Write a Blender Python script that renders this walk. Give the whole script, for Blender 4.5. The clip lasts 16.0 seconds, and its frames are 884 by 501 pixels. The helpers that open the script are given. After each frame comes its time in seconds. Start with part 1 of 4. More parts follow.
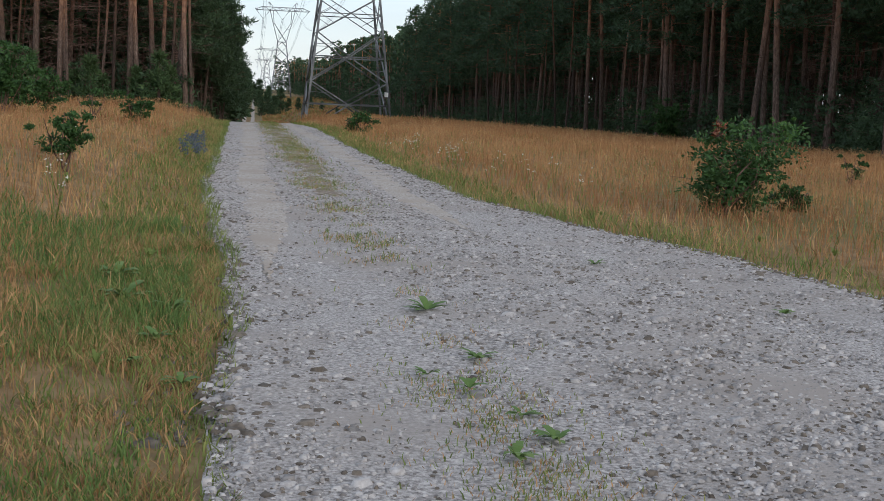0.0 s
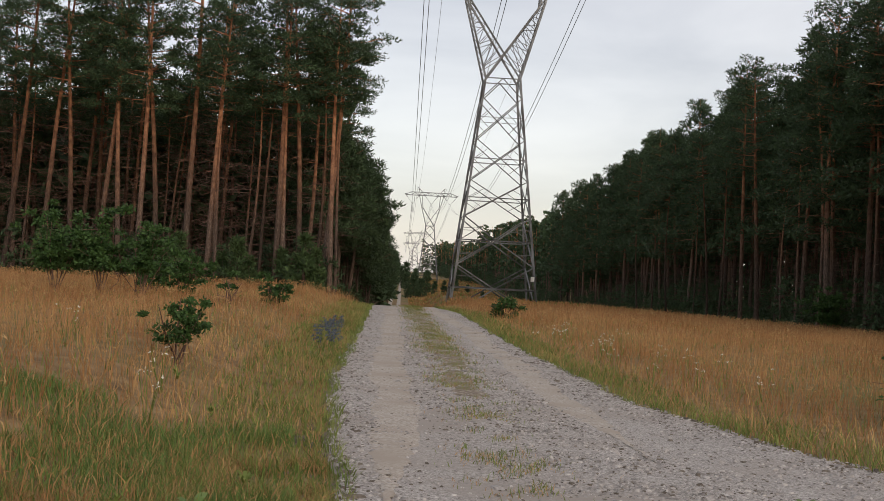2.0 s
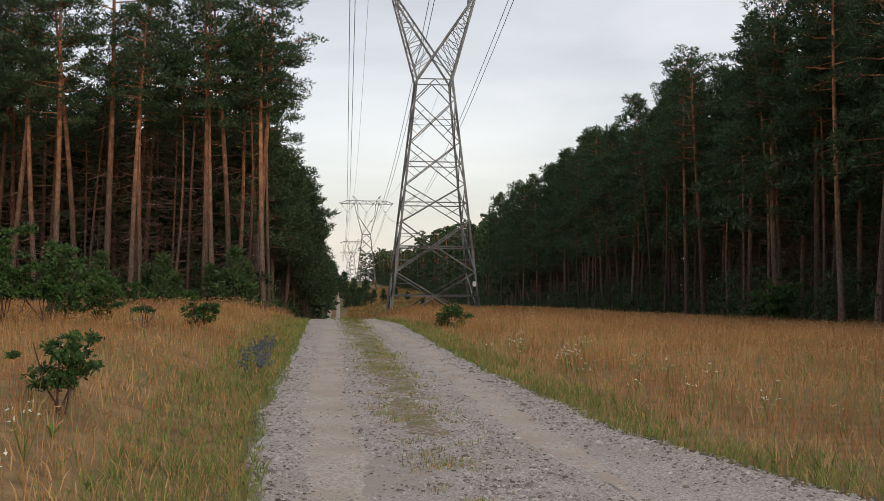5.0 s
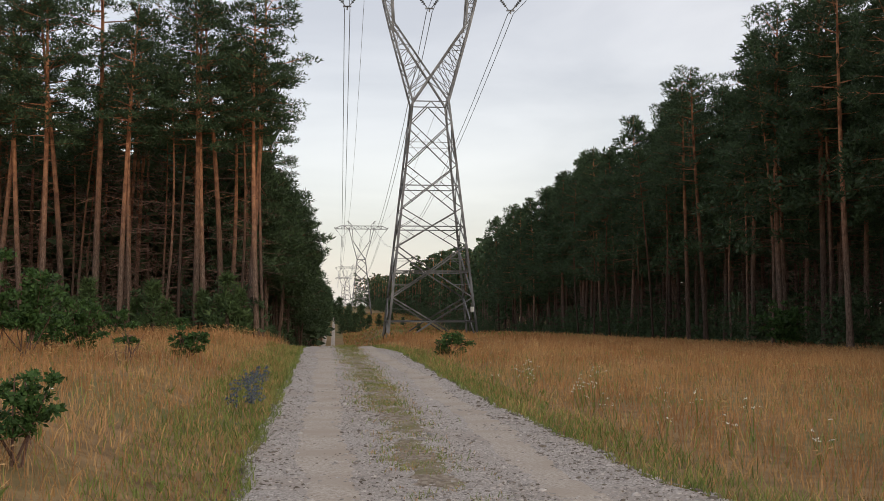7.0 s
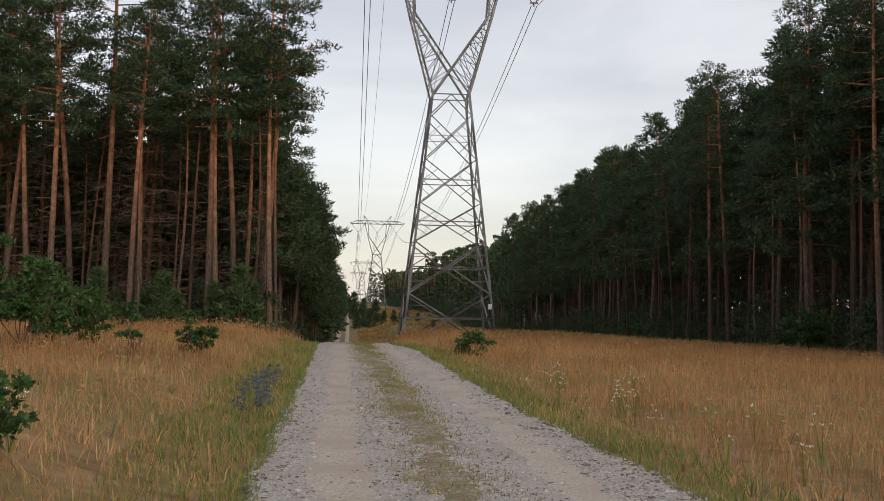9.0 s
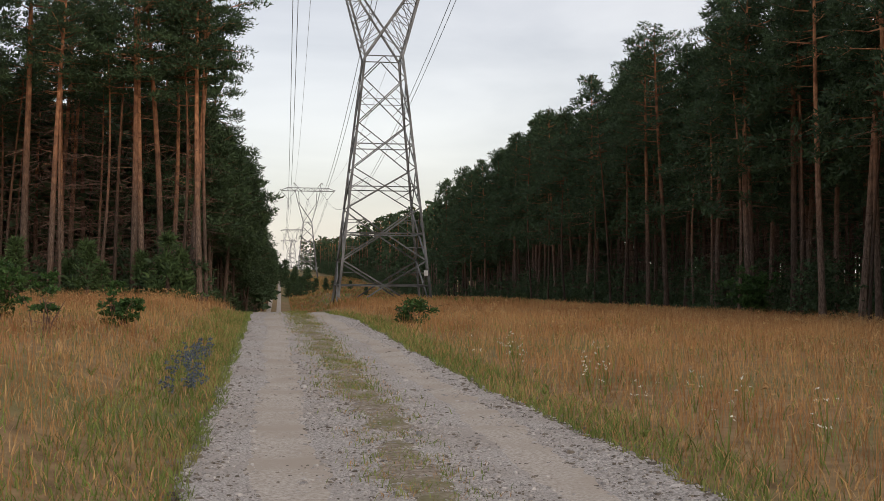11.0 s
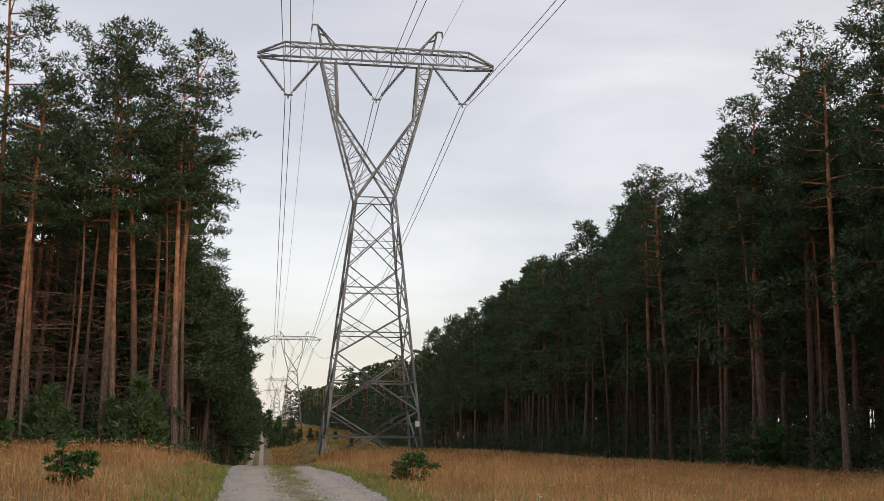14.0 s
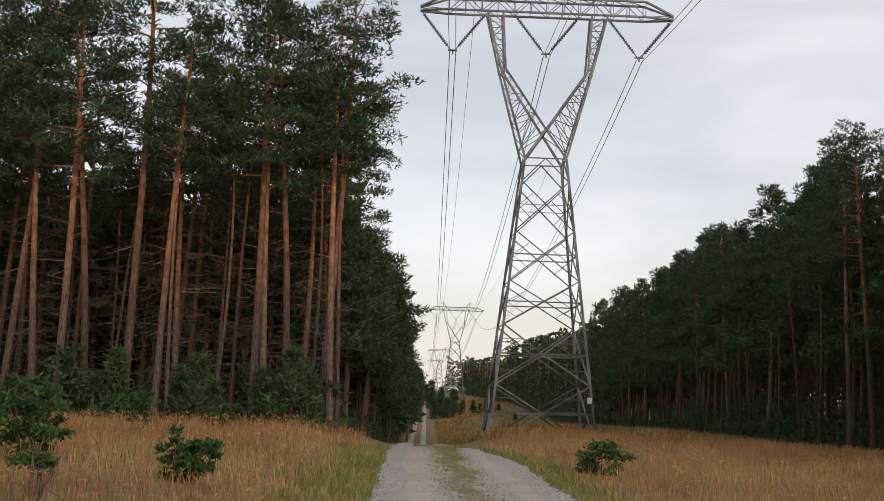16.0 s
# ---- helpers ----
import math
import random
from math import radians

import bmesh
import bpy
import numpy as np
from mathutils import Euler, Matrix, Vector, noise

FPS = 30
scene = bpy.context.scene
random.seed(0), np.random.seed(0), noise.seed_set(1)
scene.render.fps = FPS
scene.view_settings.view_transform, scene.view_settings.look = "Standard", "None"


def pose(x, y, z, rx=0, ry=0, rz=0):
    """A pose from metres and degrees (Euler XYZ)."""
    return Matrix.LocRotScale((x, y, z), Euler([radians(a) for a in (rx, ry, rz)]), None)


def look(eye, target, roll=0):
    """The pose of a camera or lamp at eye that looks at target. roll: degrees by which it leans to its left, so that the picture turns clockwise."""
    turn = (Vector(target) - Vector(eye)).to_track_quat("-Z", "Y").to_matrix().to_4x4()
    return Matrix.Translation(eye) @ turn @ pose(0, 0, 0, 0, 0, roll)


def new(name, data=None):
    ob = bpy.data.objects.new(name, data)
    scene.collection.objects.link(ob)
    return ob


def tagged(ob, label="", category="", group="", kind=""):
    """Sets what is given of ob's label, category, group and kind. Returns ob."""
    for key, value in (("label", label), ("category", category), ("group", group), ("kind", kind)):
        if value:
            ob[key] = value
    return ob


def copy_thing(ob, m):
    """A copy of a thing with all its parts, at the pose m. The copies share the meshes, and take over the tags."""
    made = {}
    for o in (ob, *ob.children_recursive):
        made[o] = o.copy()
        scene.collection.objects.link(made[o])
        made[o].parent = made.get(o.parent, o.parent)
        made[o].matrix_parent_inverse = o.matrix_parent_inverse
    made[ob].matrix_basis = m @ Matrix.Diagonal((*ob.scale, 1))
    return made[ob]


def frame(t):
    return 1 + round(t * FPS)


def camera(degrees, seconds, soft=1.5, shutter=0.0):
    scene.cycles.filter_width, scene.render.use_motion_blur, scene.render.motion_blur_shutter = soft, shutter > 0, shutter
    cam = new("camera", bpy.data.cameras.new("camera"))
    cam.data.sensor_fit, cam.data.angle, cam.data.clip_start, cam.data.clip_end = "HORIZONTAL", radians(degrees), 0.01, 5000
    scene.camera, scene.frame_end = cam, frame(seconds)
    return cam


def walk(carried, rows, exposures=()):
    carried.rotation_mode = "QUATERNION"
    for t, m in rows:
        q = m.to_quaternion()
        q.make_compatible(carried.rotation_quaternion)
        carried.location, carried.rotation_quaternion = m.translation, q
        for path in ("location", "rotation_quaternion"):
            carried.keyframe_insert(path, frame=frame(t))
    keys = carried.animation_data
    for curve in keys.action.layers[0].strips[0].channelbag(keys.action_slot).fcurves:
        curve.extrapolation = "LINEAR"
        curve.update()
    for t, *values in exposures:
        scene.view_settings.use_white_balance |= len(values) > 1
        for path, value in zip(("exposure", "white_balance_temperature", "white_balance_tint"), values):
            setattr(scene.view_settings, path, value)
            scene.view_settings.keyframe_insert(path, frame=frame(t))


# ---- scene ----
cam = camera(40.3, 16.0, 0.8)
PATH = [
    (0.0, 0.000, 0.000, 1.500, 82.70, -2.37, -9.48),
    (0.5, 0.029, 0.317, 1.514, 83.67, -2.08, -7.60),
    (1.0, 0.115, 0.782, 1.504, 84.62, -2.35, -5.16),
    (1.5, 0.142, 1.526, 1.531, 87.52, -3.42, -3.33),
    (2.0, 0.178, 2.014, 1.555, 91.06, -3.03, -2.59),
    (2.5, 0.242, 2.408, 1.604, 95.14, -3.26, -2.57),
    (3.0, 0.258, 2.754, 1.573, 97.73, -3.38, -3.03),
    (3.5, 0.258, 3.235, 1.597, 96.01, -3.13, -3.52),
    (4.0, 0.260, 3.776, 1.604, 91.85, -1.86, -4.10),
    (6.5, 0.242, 5.747, 1.627, 91.34, 0.13, -5.98),
    (7.0, 0.242, 6.157, 1.643, 92.64, -0.05, -5.75),
    (7.5, 0.258, 6.523, 1.651, 93.81, -0.05, -5.41),
    (8.0, 0.247, 6.928, 1.649, 94.52, -1.02, -5.37),
    (8.5, 0.247, 7.396, 1.655, 93.46, -0.90, -5.13),
    (9.0, 0.211, 7.765, 1.655, 92.47, -1.06, -5.07),
    (11.5, 0.101, 9.996, 1.642, 90.68, 0.20, -10.17),
    (12.0, 0.132, 10.597, 1.643, 90.53, 0.57, -12.30),
    (12.5, 0.168, 11.150, 1.682, 92.68, 0.10, -13.75),
    (13.0, 0.159, 11.730, 1.684, 95.48, 0.09, -13.70),
    (13.5, 0.112, 12.324, 1.564, 98.03, 0.08, -11.00),
    (14.0, 0.171, 12.987, 1.607, 98.07, -0.74, -9.03),
    (14.5, 0.294, 13.926, 1.680, 93.82, -1.10, -9.58),
    (15.0, 0.317, 15.174, 1.722, 93.77, -1.30, -9.16),
    (15.5, 0.129, 16.551, 1.785, 95.42, -1.54, -5.45),
    (16.0, 0.209, 17.887, 1.809, 96.57, -1.92, -1.43),
]
EXPOSURES = [(0.0, 0.27, 5900, 9), (0.6, 0.12, 6200, 9), (1.6, 0.09, 7000, 14), (16.0, 0.12, 7000, 14)]
walk(cam, [(t, pose(x, y, z, rx, ry, rz)) for t, x, y, z, rx, ry, rz in PATH], EXPOSURES)

# ---------------------------------------------------------------- light
world = bpy.data.worlds.new("sky")
scene.world = world
world.use_nodes = True
wn, wl = world.node_tree.nodes, world.node_tree.links
wn.clear()
sky = wn.new("ShaderNodeTexSky")
sky.sky_type, sky.sun_disc = "NISHITA", False
sky.sun_elevation, sky.sun_rotation = radians(22), radians(154)
sky_bg = wn.new("ShaderNodeBackground")
sky_bg.inputs["Strength"].default_value = 0.05
wl.new(sky.outputs[0], sky_bg.inputs["Color"])
coord = wn.new("ShaderNodeTexCoord")
stretch = wn.new("ShaderNodeMapping")
stretch.inputs["Scale"].default_value = (1.6, 1.6, 6.5)
cloud = wn.new("ShaderNodeTexNoise")
cloud.inputs["Scale"].default_value, cloud.inputs["Detail"].default_value = 1.7, 7
cloud.inputs["Distortion"].default_value = 0.35
ramp = wn.new("ShaderNodeValToRGB")
ramp.color_ramp.elements[0].position, ramp.color_ramp.elements[0].color = 0.34, (0.47, 0.475, 0.50, 1)
ramp.color_ramp.elements[1].position, ramp.color_ramp.elements[1].color = 0.70, (0.705, 0.715, 0.73, 1)
wl.new(coord.outputs["Generated"], stretch.inputs[0])
wl.new(stretch.outputs[0], cloud.inputs["Vector"])
wl.new(cloud.outputs["Fac"], ramp.inputs[0])
cloud_bg = wn.new("ShaderNodeBackground")
cloud_bg.inputs["Strength"].default_value = 0.89
wl.new(ramp.outputs[0], cloud_bg.inputs["Color"])
both = wn.new("ShaderNodeAddShader")
world_out = wn.new("ShaderNodeOutputWorld")
wl.new(sky_bg.outputs[0], both.inputs[0])
wl.new(cloud_bg.outputs[0], both.inputs[1])
wl.new(both.outputs[0], world_out.inputs[0])

sun = new("sun", bpy.data.lights.new("sun", "SUN"))
sun.data.energy, sun.data.angle, sun.data.color = 0.9, radians(14), (1.0, 0.86, 0.70)
sun.matrix_world = look((0, 0, 0), (-0.42, 0.88, -0.40))


# ---------------------------------------------------------------- materials
def material(name, stops, scale=4.0, rough=0.85, detail=6, bump=0.0, bump_scale=None, stretch=(1, 1, 1),
             metal=0.0, random_mix=0.0, island=False, translucent=0.0, blotch=None, blotch_scale=0.3, coords="Object"):
    """A noise-ramped surface, with a broad blotch colour and a little change from piece to piece."""
    m = bpy.data.materials.new(name)
    m.use_nodes = True
    n, l = m.node_tree.nodes, m.node_tree.links
    bsdf = n["Principled BSDF"]
    tc = n.new("ShaderNodeTexCoord")
    mp = n.new("ShaderNodeMapping")
    mp.inputs["Scale"].default_value = stretch
    l.new(tc.outputs[coords], mp.inputs[0])
    tex = n.new("ShaderNodeTexNoise")
    tex.inputs["Scale"].default_value, tex.inputs["Detail"].default_value = scale, detail
    tex.inputs["Roughness"].default_value = 0.62
    l.new(mp.outputs[0], tex.inputs["Vector"])
    rp = n.new("ShaderNodeValToRGB")
    while len(rp.color_ramp.elements) < len(stops):
        rp.color_ramp.elements.new(0.5)
    for e, (p, c) in zip(rp.color_ramp.elements, stops):
        e.position, e.color = p, (*c, 1)
    l.new(tex.outputs["Fac"], rp.inputs[0])
    colour = rp.outputs[0]
    if blotch:
        t2 = n.new("ShaderNodeTexNoise")
        t2.inputs["Scale"].default_value, t2.inputs["Detail"].default_value = blotch_scale, 4
        l.new(mp.outputs[0], t2.inputs["Vector"])
        r2 = n.new("ShaderNodeMapRange")
        r2.inputs[1].default_value, r2.inputs[2].default_value = 0.46, 0.64
        l.new(t2.outputs["Fac"], r2.inputs[0])
        mx = n.new("ShaderNodeMix")
        mx.data_type = "RGBA"
        l.new(r2.outputs[0], mx.inputs[0])
        l.new(colour, mx.inputs[6])
        mx.inputs[7].default_value = (*blotch, 1)
        colour = mx.outputs[2]
    if random_mix:
        if island:
            rnd = n.new("ShaderNodeNewGeometry").outputs["Random Per Island"]
        else:
            rnd = n.new("ShaderNodeObjectInfo").outputs["Random"]
        r3 = n.new("ShaderNodeMapRange")
        r3.inputs[3].default_value, r3.inputs[4].default_value = 1 - random_mix, 1 + random_mix
        l.new(rnd, r3.inputs[0])
        hsv = n.new("ShaderNodeHueSaturation")
        l.new(r3.outputs[0], hsv.inputs["Value"])
        l.new(colour, hsv.inputs["Color"])
        colour = hsv.outputs[0]
    l.new(colour, bsdf.inputs["Base Color"])
    bsdf.inputs["Roughness"].default_value, bsdf.inputs["Metallic"].default_value = rough, metal
    bsdf.inputs["Specular IOR Level"].default_value = 0.25
    if bump:
        t4 = n.new("ShaderNodeTexNoise")
        t4.inputs["Scale"].default_value, t4.inputs["Detail"].default_value = bump_scale or scale * 3, 5
        l.new(mp.outputs[0], t4.inputs["Vector"])
        bp = n.new("ShaderNodeBump")
        bp.inputs["Strength"].default_value, bp.inputs["Distance"].default_value = bump, 0.02
        l.new(t4.outputs["Fac"], bp.inputs["Height"])
        l.new(bp.outputs[0], bsdf.inputs["Normal"])
    if translucent:
        tr = n.new("ShaderNodeBsdfTranslucent")
        l.new(colour, tr.inputs[0])
        ms = n.new("ShaderNodeMixShader")
        ms.inputs[0].default_value = translucent
        l.new(bsdf.outputs[0], ms.inputs[1])
        l.new(tr.outputs[0], ms.inputs[2])
        l.new(ms.outputs[0], n["Material Output"].inputs[0])
    return m


def bark_material(name):
    """Pine bark: grey-brown plates low down, flaking orange higher up."""
    m = material(name, [(0.30, (0.035, 0.024, 0.019)), (0.5, (0.095, 0.066, 0.052)), (0.72, (0.19, 0.14, 0.115))], 7, 0.95,
                 bump=0.9, bump_scale=14, stretch=(3, 3, 0.7), random_mix=0.5)
    n, l = m.node_tree.nodes, m.node_tree.links
    tc = n.new("ShaderNodeTexCoord")
    sep = n.new("ShaderNodeSeparateXYZ")
    l.new(tc.outputs["Object"], sep.inputs[0])
    mr = n.new("ShaderNodeMapRange")
    mr.inputs[1].default_value, mr.inputs[2].default_value = 3.5, 10.5
    l.new(sep.outputs[2], mr.inputs[0])
    hsv = next(x for x in n if x.bl_idname == "ShaderNodeHueSaturation")
    src = hsv.inputs["Color"].links[0].from_socket
    tex = n.new("ShaderNodeTexNoise")
    tex.inputs["Scale"].default_value = 3.0
    rp = n.new("ShaderNodeValToRGB")
    rp.color_ramp.elements[0].position, rp.color_ramp.elements[0].color = 0.35, (0.16, 0.066, 0.034, 1)
    rp.color_ramp.elements[1].position, rp.color_ramp.elements[1].color = 0.65, (0.40, 0.185, 0.095, 1)
    l.new(tc.outputs["Object"], tex.inputs["Vector"])
    l.new(tex.outputs["Fac"], rp.inputs[0])
    mx = n.new("ShaderNodeMix")
    mx.data_type = "RGBA"
    l.new(mr.outputs[0], mx.inputs[0])
    l.new(src, mx.inputs[6])
    l.new(rp.outputs[0], mx.inputs[7])
    l.new(mx.outputs[2], hsv.inputs["Color"])
    return m


BARK = bark_material("pine_bark")
TWIG = material("dead_twig", [(0.3, (0.10, 0.058, 0.046)), (0.7, (0.21, 0.135, 0.105))], 9, 0.95, random_mix=0.2)
NEEDLE = material("pine_needles", [(0.3, (0.032, 0.060, 0.031)), (0.7, (0.078, 0.125, 0.057))], 1.2, 0.6, random_mix=0.4, island=True, translucent=0.25)
YOUNG_NEEDLE = material("young_needles", [(0.3, (0.045, 0.085, 0.032)), (0.7, (0.09, 0.14, 0.055))], 1.2, 0.6, random_mix=0.4, island=True, translucent=0.25)
LEAF = material("oak_leaves", [(0.3, (0.028, 0.068, 0.020)), (0.7, (0.070, 0.140, 0.040))], 3, 0.6, random_mix=0.4, island=True, translucent=0.25)
BRIGHT_LEAF = material("young_leaves", [(0.3, (0.07, 0.17, 0.03)), (0.7, (0.15, 0.27, 0.06))], 3, 0.6, random_mix=0.3, island=True, translucent=0.3)
RUSTY_LEAF = material("rusty_leaves", [(0.3, (0.16, 0.05, 0.03)), (0.7, (0.26, 0.10, 0.05))], 3, 0.7, random_mix=0.3, island=True)
GOLD = material("dry_grass", [(0.3, (0.32, 0.155, 0.062)), (0.5, (0.45, 0.245, 0.108)), (0.7, (0.58, 0.37, 0.19))], 0.35, 0.8, random_mix=0.22,
                island=True, translucent=0.3, blotch=(0.25, 0.108, 0.048), blotch_scale=0.22)
GREEN_GRASS = material("green_grass", [(0.3, (0.10, 0.16, 0.035)), (0.55, (0.20, 0.24, 0.07)), (0.75, (0.33, 0.29, 0.11))], 0.8, 0.75, random_mix=0.35, island=True, translucent=0.3)
WEED = material("weed_leaves", [(0.3, (0.075, 0.145, 0.035)), (0.7, (0.17, 0.24, 0.07))], 4, 0.6, random_mix=0.25, island=True, translucent=0.2)
SOIL = material("meadow_soil", [(0.3, (0.13, 0.085, 0.042)), (0.5, (0.23, 0.15, 0.072)), (0.7, (0.33, 0.225, 0.115))], 2.6, 0.95, detail=9, bump=0.9,
                bump_scale=16, blotch=(0.125, 0.14, 0.048), blotch_scale=0.16)
GRAVEL = material("gravel_track", [(0.34, (0.16, 0.145, 0.135)), (0.5, (0.36, 0.335, 0.315)), (0.66, (0.58, 0.545, 0.515))], 42, 0.95, detail=9,
                  bump=0.5, bump_scale=80, blotch=(0.33, 0.295, 0.265), blotch_scale=0.55)
STONE = material("gravel_stones", [(0.3, (0.24, 0.22, 0.205)), (0.7, (0.45, 0.425, 0.405))], 30, 0.85, random_mix=0.4, island=True)
CLOD = material("dark_clods", [(0.3, (0.09, 0.075, 0.06)), (0.7, (0.20, 0.17, 0.14))], 30, 0.95, random_mix=0.3, island=True)
STEEL = material("galvanised_steel", [(0.3, (0.12, 0.125, 0.13)), (0.7, (0.27, 0.28, 0.29))], 1.5, 0.6, metal=0.3, blotch=(0.08, 0.08, 0.08), blotch_scale=0.4)
CABLE = material("aluminium_cable", [(0.3, (0.20, 0.21, 0.23)), (0.7, (0.30, 0.31, 0.33))], 2, 0.5, metal=0.4)
GLASSY = material("insulator_glaze", [(0.3, (0.10, 0.11, 0.12)), (0.7, (0.19, 0.20, 0.21))], 2, 0.3)
SAND = material("packed_sand", [(0.34, (0.27, 0.235, 0.20)), (0.5, (0.41, 0.365, 0.32)), (0.66, (0.52, 0.475, 0.43))], 30, 0.95, detail=9, bump=0.5, bump_scale=60, blotch=(0.36, 0.31, 0.26), blotch_scale=0.8)
DIRT = material("median_dirt", [(0.32, (0.12, 0.096, 0.072)), (0.5, (0.25, 0.205, 0.16)), (0.68, (0.39, 0.345, 0.29))], 18, 0.95, detail=9, bump=1.0, bump_scale=30,
                blotch=(0.17, 0.155, 0.075), blotch_scale=1.3)
SIGN = material("enamel_sign", [(0.3, (0.75, 0.75, 0.72)), (0.7, (0.82, 0.82, 0.80))], 3, 0.5)
BLUE = material("blue_flowers", [(0.3, (0.06, 0.08, 0.11)), (0.7, (0.12, 0.15, 0.20))], 6, 0.7, random_mix=0.3, island=True)
WHITE = material("white_flowers", [(0.3, (0.6, 0.6, 0.52)), (0.7, (0.75, 0.75, 0.68))], 6, 0.7)
STRAW = material("straw_stalks", [(0.3, (0.29, 0.165, 0.07)), (0.7, (0.46, 0.30, 0.14))], 0.5, 0.8, random_mix=0.3, island=True)


# ---------------------------------------------------------------- helpers
def mesh_of(name, verts, faces, mat):
    me = bpy.data.meshes.new(name)
    me.from_pydata([tuple(v) for v in verts], [], [tuple(f) for f in faces])
    me.materials.append(mat)
    return me


def quick_mesh(name, verts, quads, mat):
    """A mesh of quads from arrays, for what is too many to count."""
    me = bpy.data.meshes.new(name)
    verts, quads = np.asarray(verts, np.float32), np.asarray(quads, np.int32)
    me.vertices.add(len(verts))
    me.vertices.foreach_set("co", verts.ravel())
    k = quads.shape[1]
    me.loops.add(quads.size)
    me.loops.foreach_set("vertex_index", quads.ravel())
    me.polygons.add(len(quads))
    me.polygons.foreach_set("loop_start", np.arange(len(quads), dtype=np.int32) * k)
    me.materials.append(mat)
    me.update(calc_edges=True)
    return me


def part_of(name, me, parent, label=""):
    ob = new(name, me)
    ob.parent = parent
    return tagged(ob, label)


def thing(name, label, category, group="", kind=""):
    return tagged(new(name), label, category, group, kind)


def smooth(a, b, v):
    s = np.clip((np.asarray(v, float) - a) / (b - a), 0, 1)
    return s * s * (3 - 2 * s)


def height(x, y):
    """The lie of the land: level track, a low bank to the left, a dip past the crest and a long far rise."""
    x, y = np.asarray(x, float), np.asarray(y, float)
    x = x - drift(y)
    crest = 47 + 50 * smooth(1.5, 9, x)
    z = -4.6 * smooth(crest, crest + 105, y) + 5.3 * smooth(185, 520, y)
    z = z - 0.7 * smooth(60, 100, y) * smooth(3, 6, x) * (1 - smooth(100, 150, y))
    z = z + 0.5 * smooth(-0.7, -3.4, x) * smooth(3, 16, y) * (1 - smooth(90, 160, y))
    z = z - 0.55 * smooth(8, 26, x) * smooth(20, 60, y) * (1 - smooth(90, 150, y))
    z = z + 0.05 * np.sin(0.7 * x + 1.3) * np.sin(0.45 * y) * smooth(3, 6, np.abs(x - 1))
    z = z + 2.1 * smooth(185, 215, y) * (1 - smooth(235, 275, y)) * smooth(5, 9, x) * (1 - smooth(13, 18, x))
    return z


def drift(y):
    """The clearing bears slightly to the right past the crest."""
    return 0.012 * np.maximum(0, np.asarray(y, float) - 45)


def road_left(y):
    return -0.10 - 0.42 * smooth(9, 18, y) + 0.03 * np.sin(1.9 * y) + 0.03 * np.sin(0.8 * y + 1) + 0.02 * np.sin(5.3 * y)


def road_right(y):
    return 5.2 - 1.9 * smooth(7, 19, y) - 0.25 * smooth(17, 30, y) - 0.8 * smooth(46, 58, y) + 0.04 * np.sin(1.6 * y + 2) + 0.03 * np.sin(0.7 * y) + 0.02 * np.sin(4.7 * y)


# ---------------------------------------------------------------- ground, road
def build_ground():
    xs = np.unique(np.concatenate([np.linspace(-2500, -60, 22), np.linspace(-60, -8, 40), np.linspace(-8, 10, 60), np.linspace(10, 60, 40), np.linspace(60, 2500, 22)]))
    ys = np.unique(np.concatenate([np.linspace(-600, -20, 12), np.linspace(-20, 60, 180), np.linspace(60, 560, 150), np.linspace(560, 4500, 30)]))
    gx, gy = np.meshgrid(xs, ys)
    gz = height(gx, gy)
    n = len(xs)
    v = np.stack([gx.ravel(), gy.ravel(), gz.ravel()], 1)
    i, j = np.meshgrid(np.arange(n - 1), np.arange(len(ys) - 1))
    a = (j * n + i).ravel()
    q = np.stack([a, a + 1, a + n + 1, a + n], 1)
    ob = new("ground", quick_mesh("ground", v, q, SOIL))
    ob.data.polygons.foreach_set("use_smooth", np.ones(len(q), bool))
    tagged(ob, "dry sandy meadow ground with withered grass", "ground", kind="structure")


def build_road():
    def strip(name, y0, y1, ny, left, right, nx, label, mat=GRAVEL):
        ys, us = np.linspace(y0, y1, ny), np.linspace(0, 1, nx)
        gy, gu = np.meshgrid(ys, us, indexing="ij")
        gx = left(gy) + (right(gy) - left(gy)) * gu
        edge = np.minimum(gu, 1 - gu)
        rut = -0.02 * np.exp(-((gu - 0.22) / 0.12) ** 2) - 0.03 * np.exp(-((gu - 0.78) / 0.12) ** 2) + 0.02 * np.exp(-((gu - 0.5) / 0.1) ** 2)
        rough = np.array([noise.noise((a * 2.2, b * 2.2, 0)) for a, b in zip(gx.ravel(), gy.ravel())]).reshape(gx.shape)
        gz = height(gx, gy) + 0.055 + rut + 0.012 * rough - 0.06 * (edge < 0.001)
        v = np.stack([gx.ravel(), gy.ravel(), gz.ravel()], 1)
        i, j = np.meshgrid(np.arange(nx - 1), np.arange(ny - 1))
        a = (j * nx + i).ravel()
        q = np.stack([a, a + 1, a + nx + 1, a + nx], 1)
        ob = new(name, quick_mesh(name, v, q, mat))
        ob.data.polygons.foreach_set("use_smooth", np.ones(len(q), bool))
        tagged(ob, label, "road", kind="structure")
    strip("road", -15, 58, 420, road_left, road_right, 40, "pale grey gravel track with worn wheel ruts")
    far = lambda y: -0.6 - 0.9 * smooth(60, 130, y) + drift(y)
    strip("road_far_rut", 56, 560, 200, lambda y: far(y), lambda y: far(y) + 0.75, 4, "sandy wheel rut of the far track climbing the rise", SAND)
    strip("road_far_rut", 56, 560, 200, lambda y: far(y) + 1.5, lambda y: far(y) + 2.25, 4, "sandy wheel rut of the far track climbing the rise", SAND)


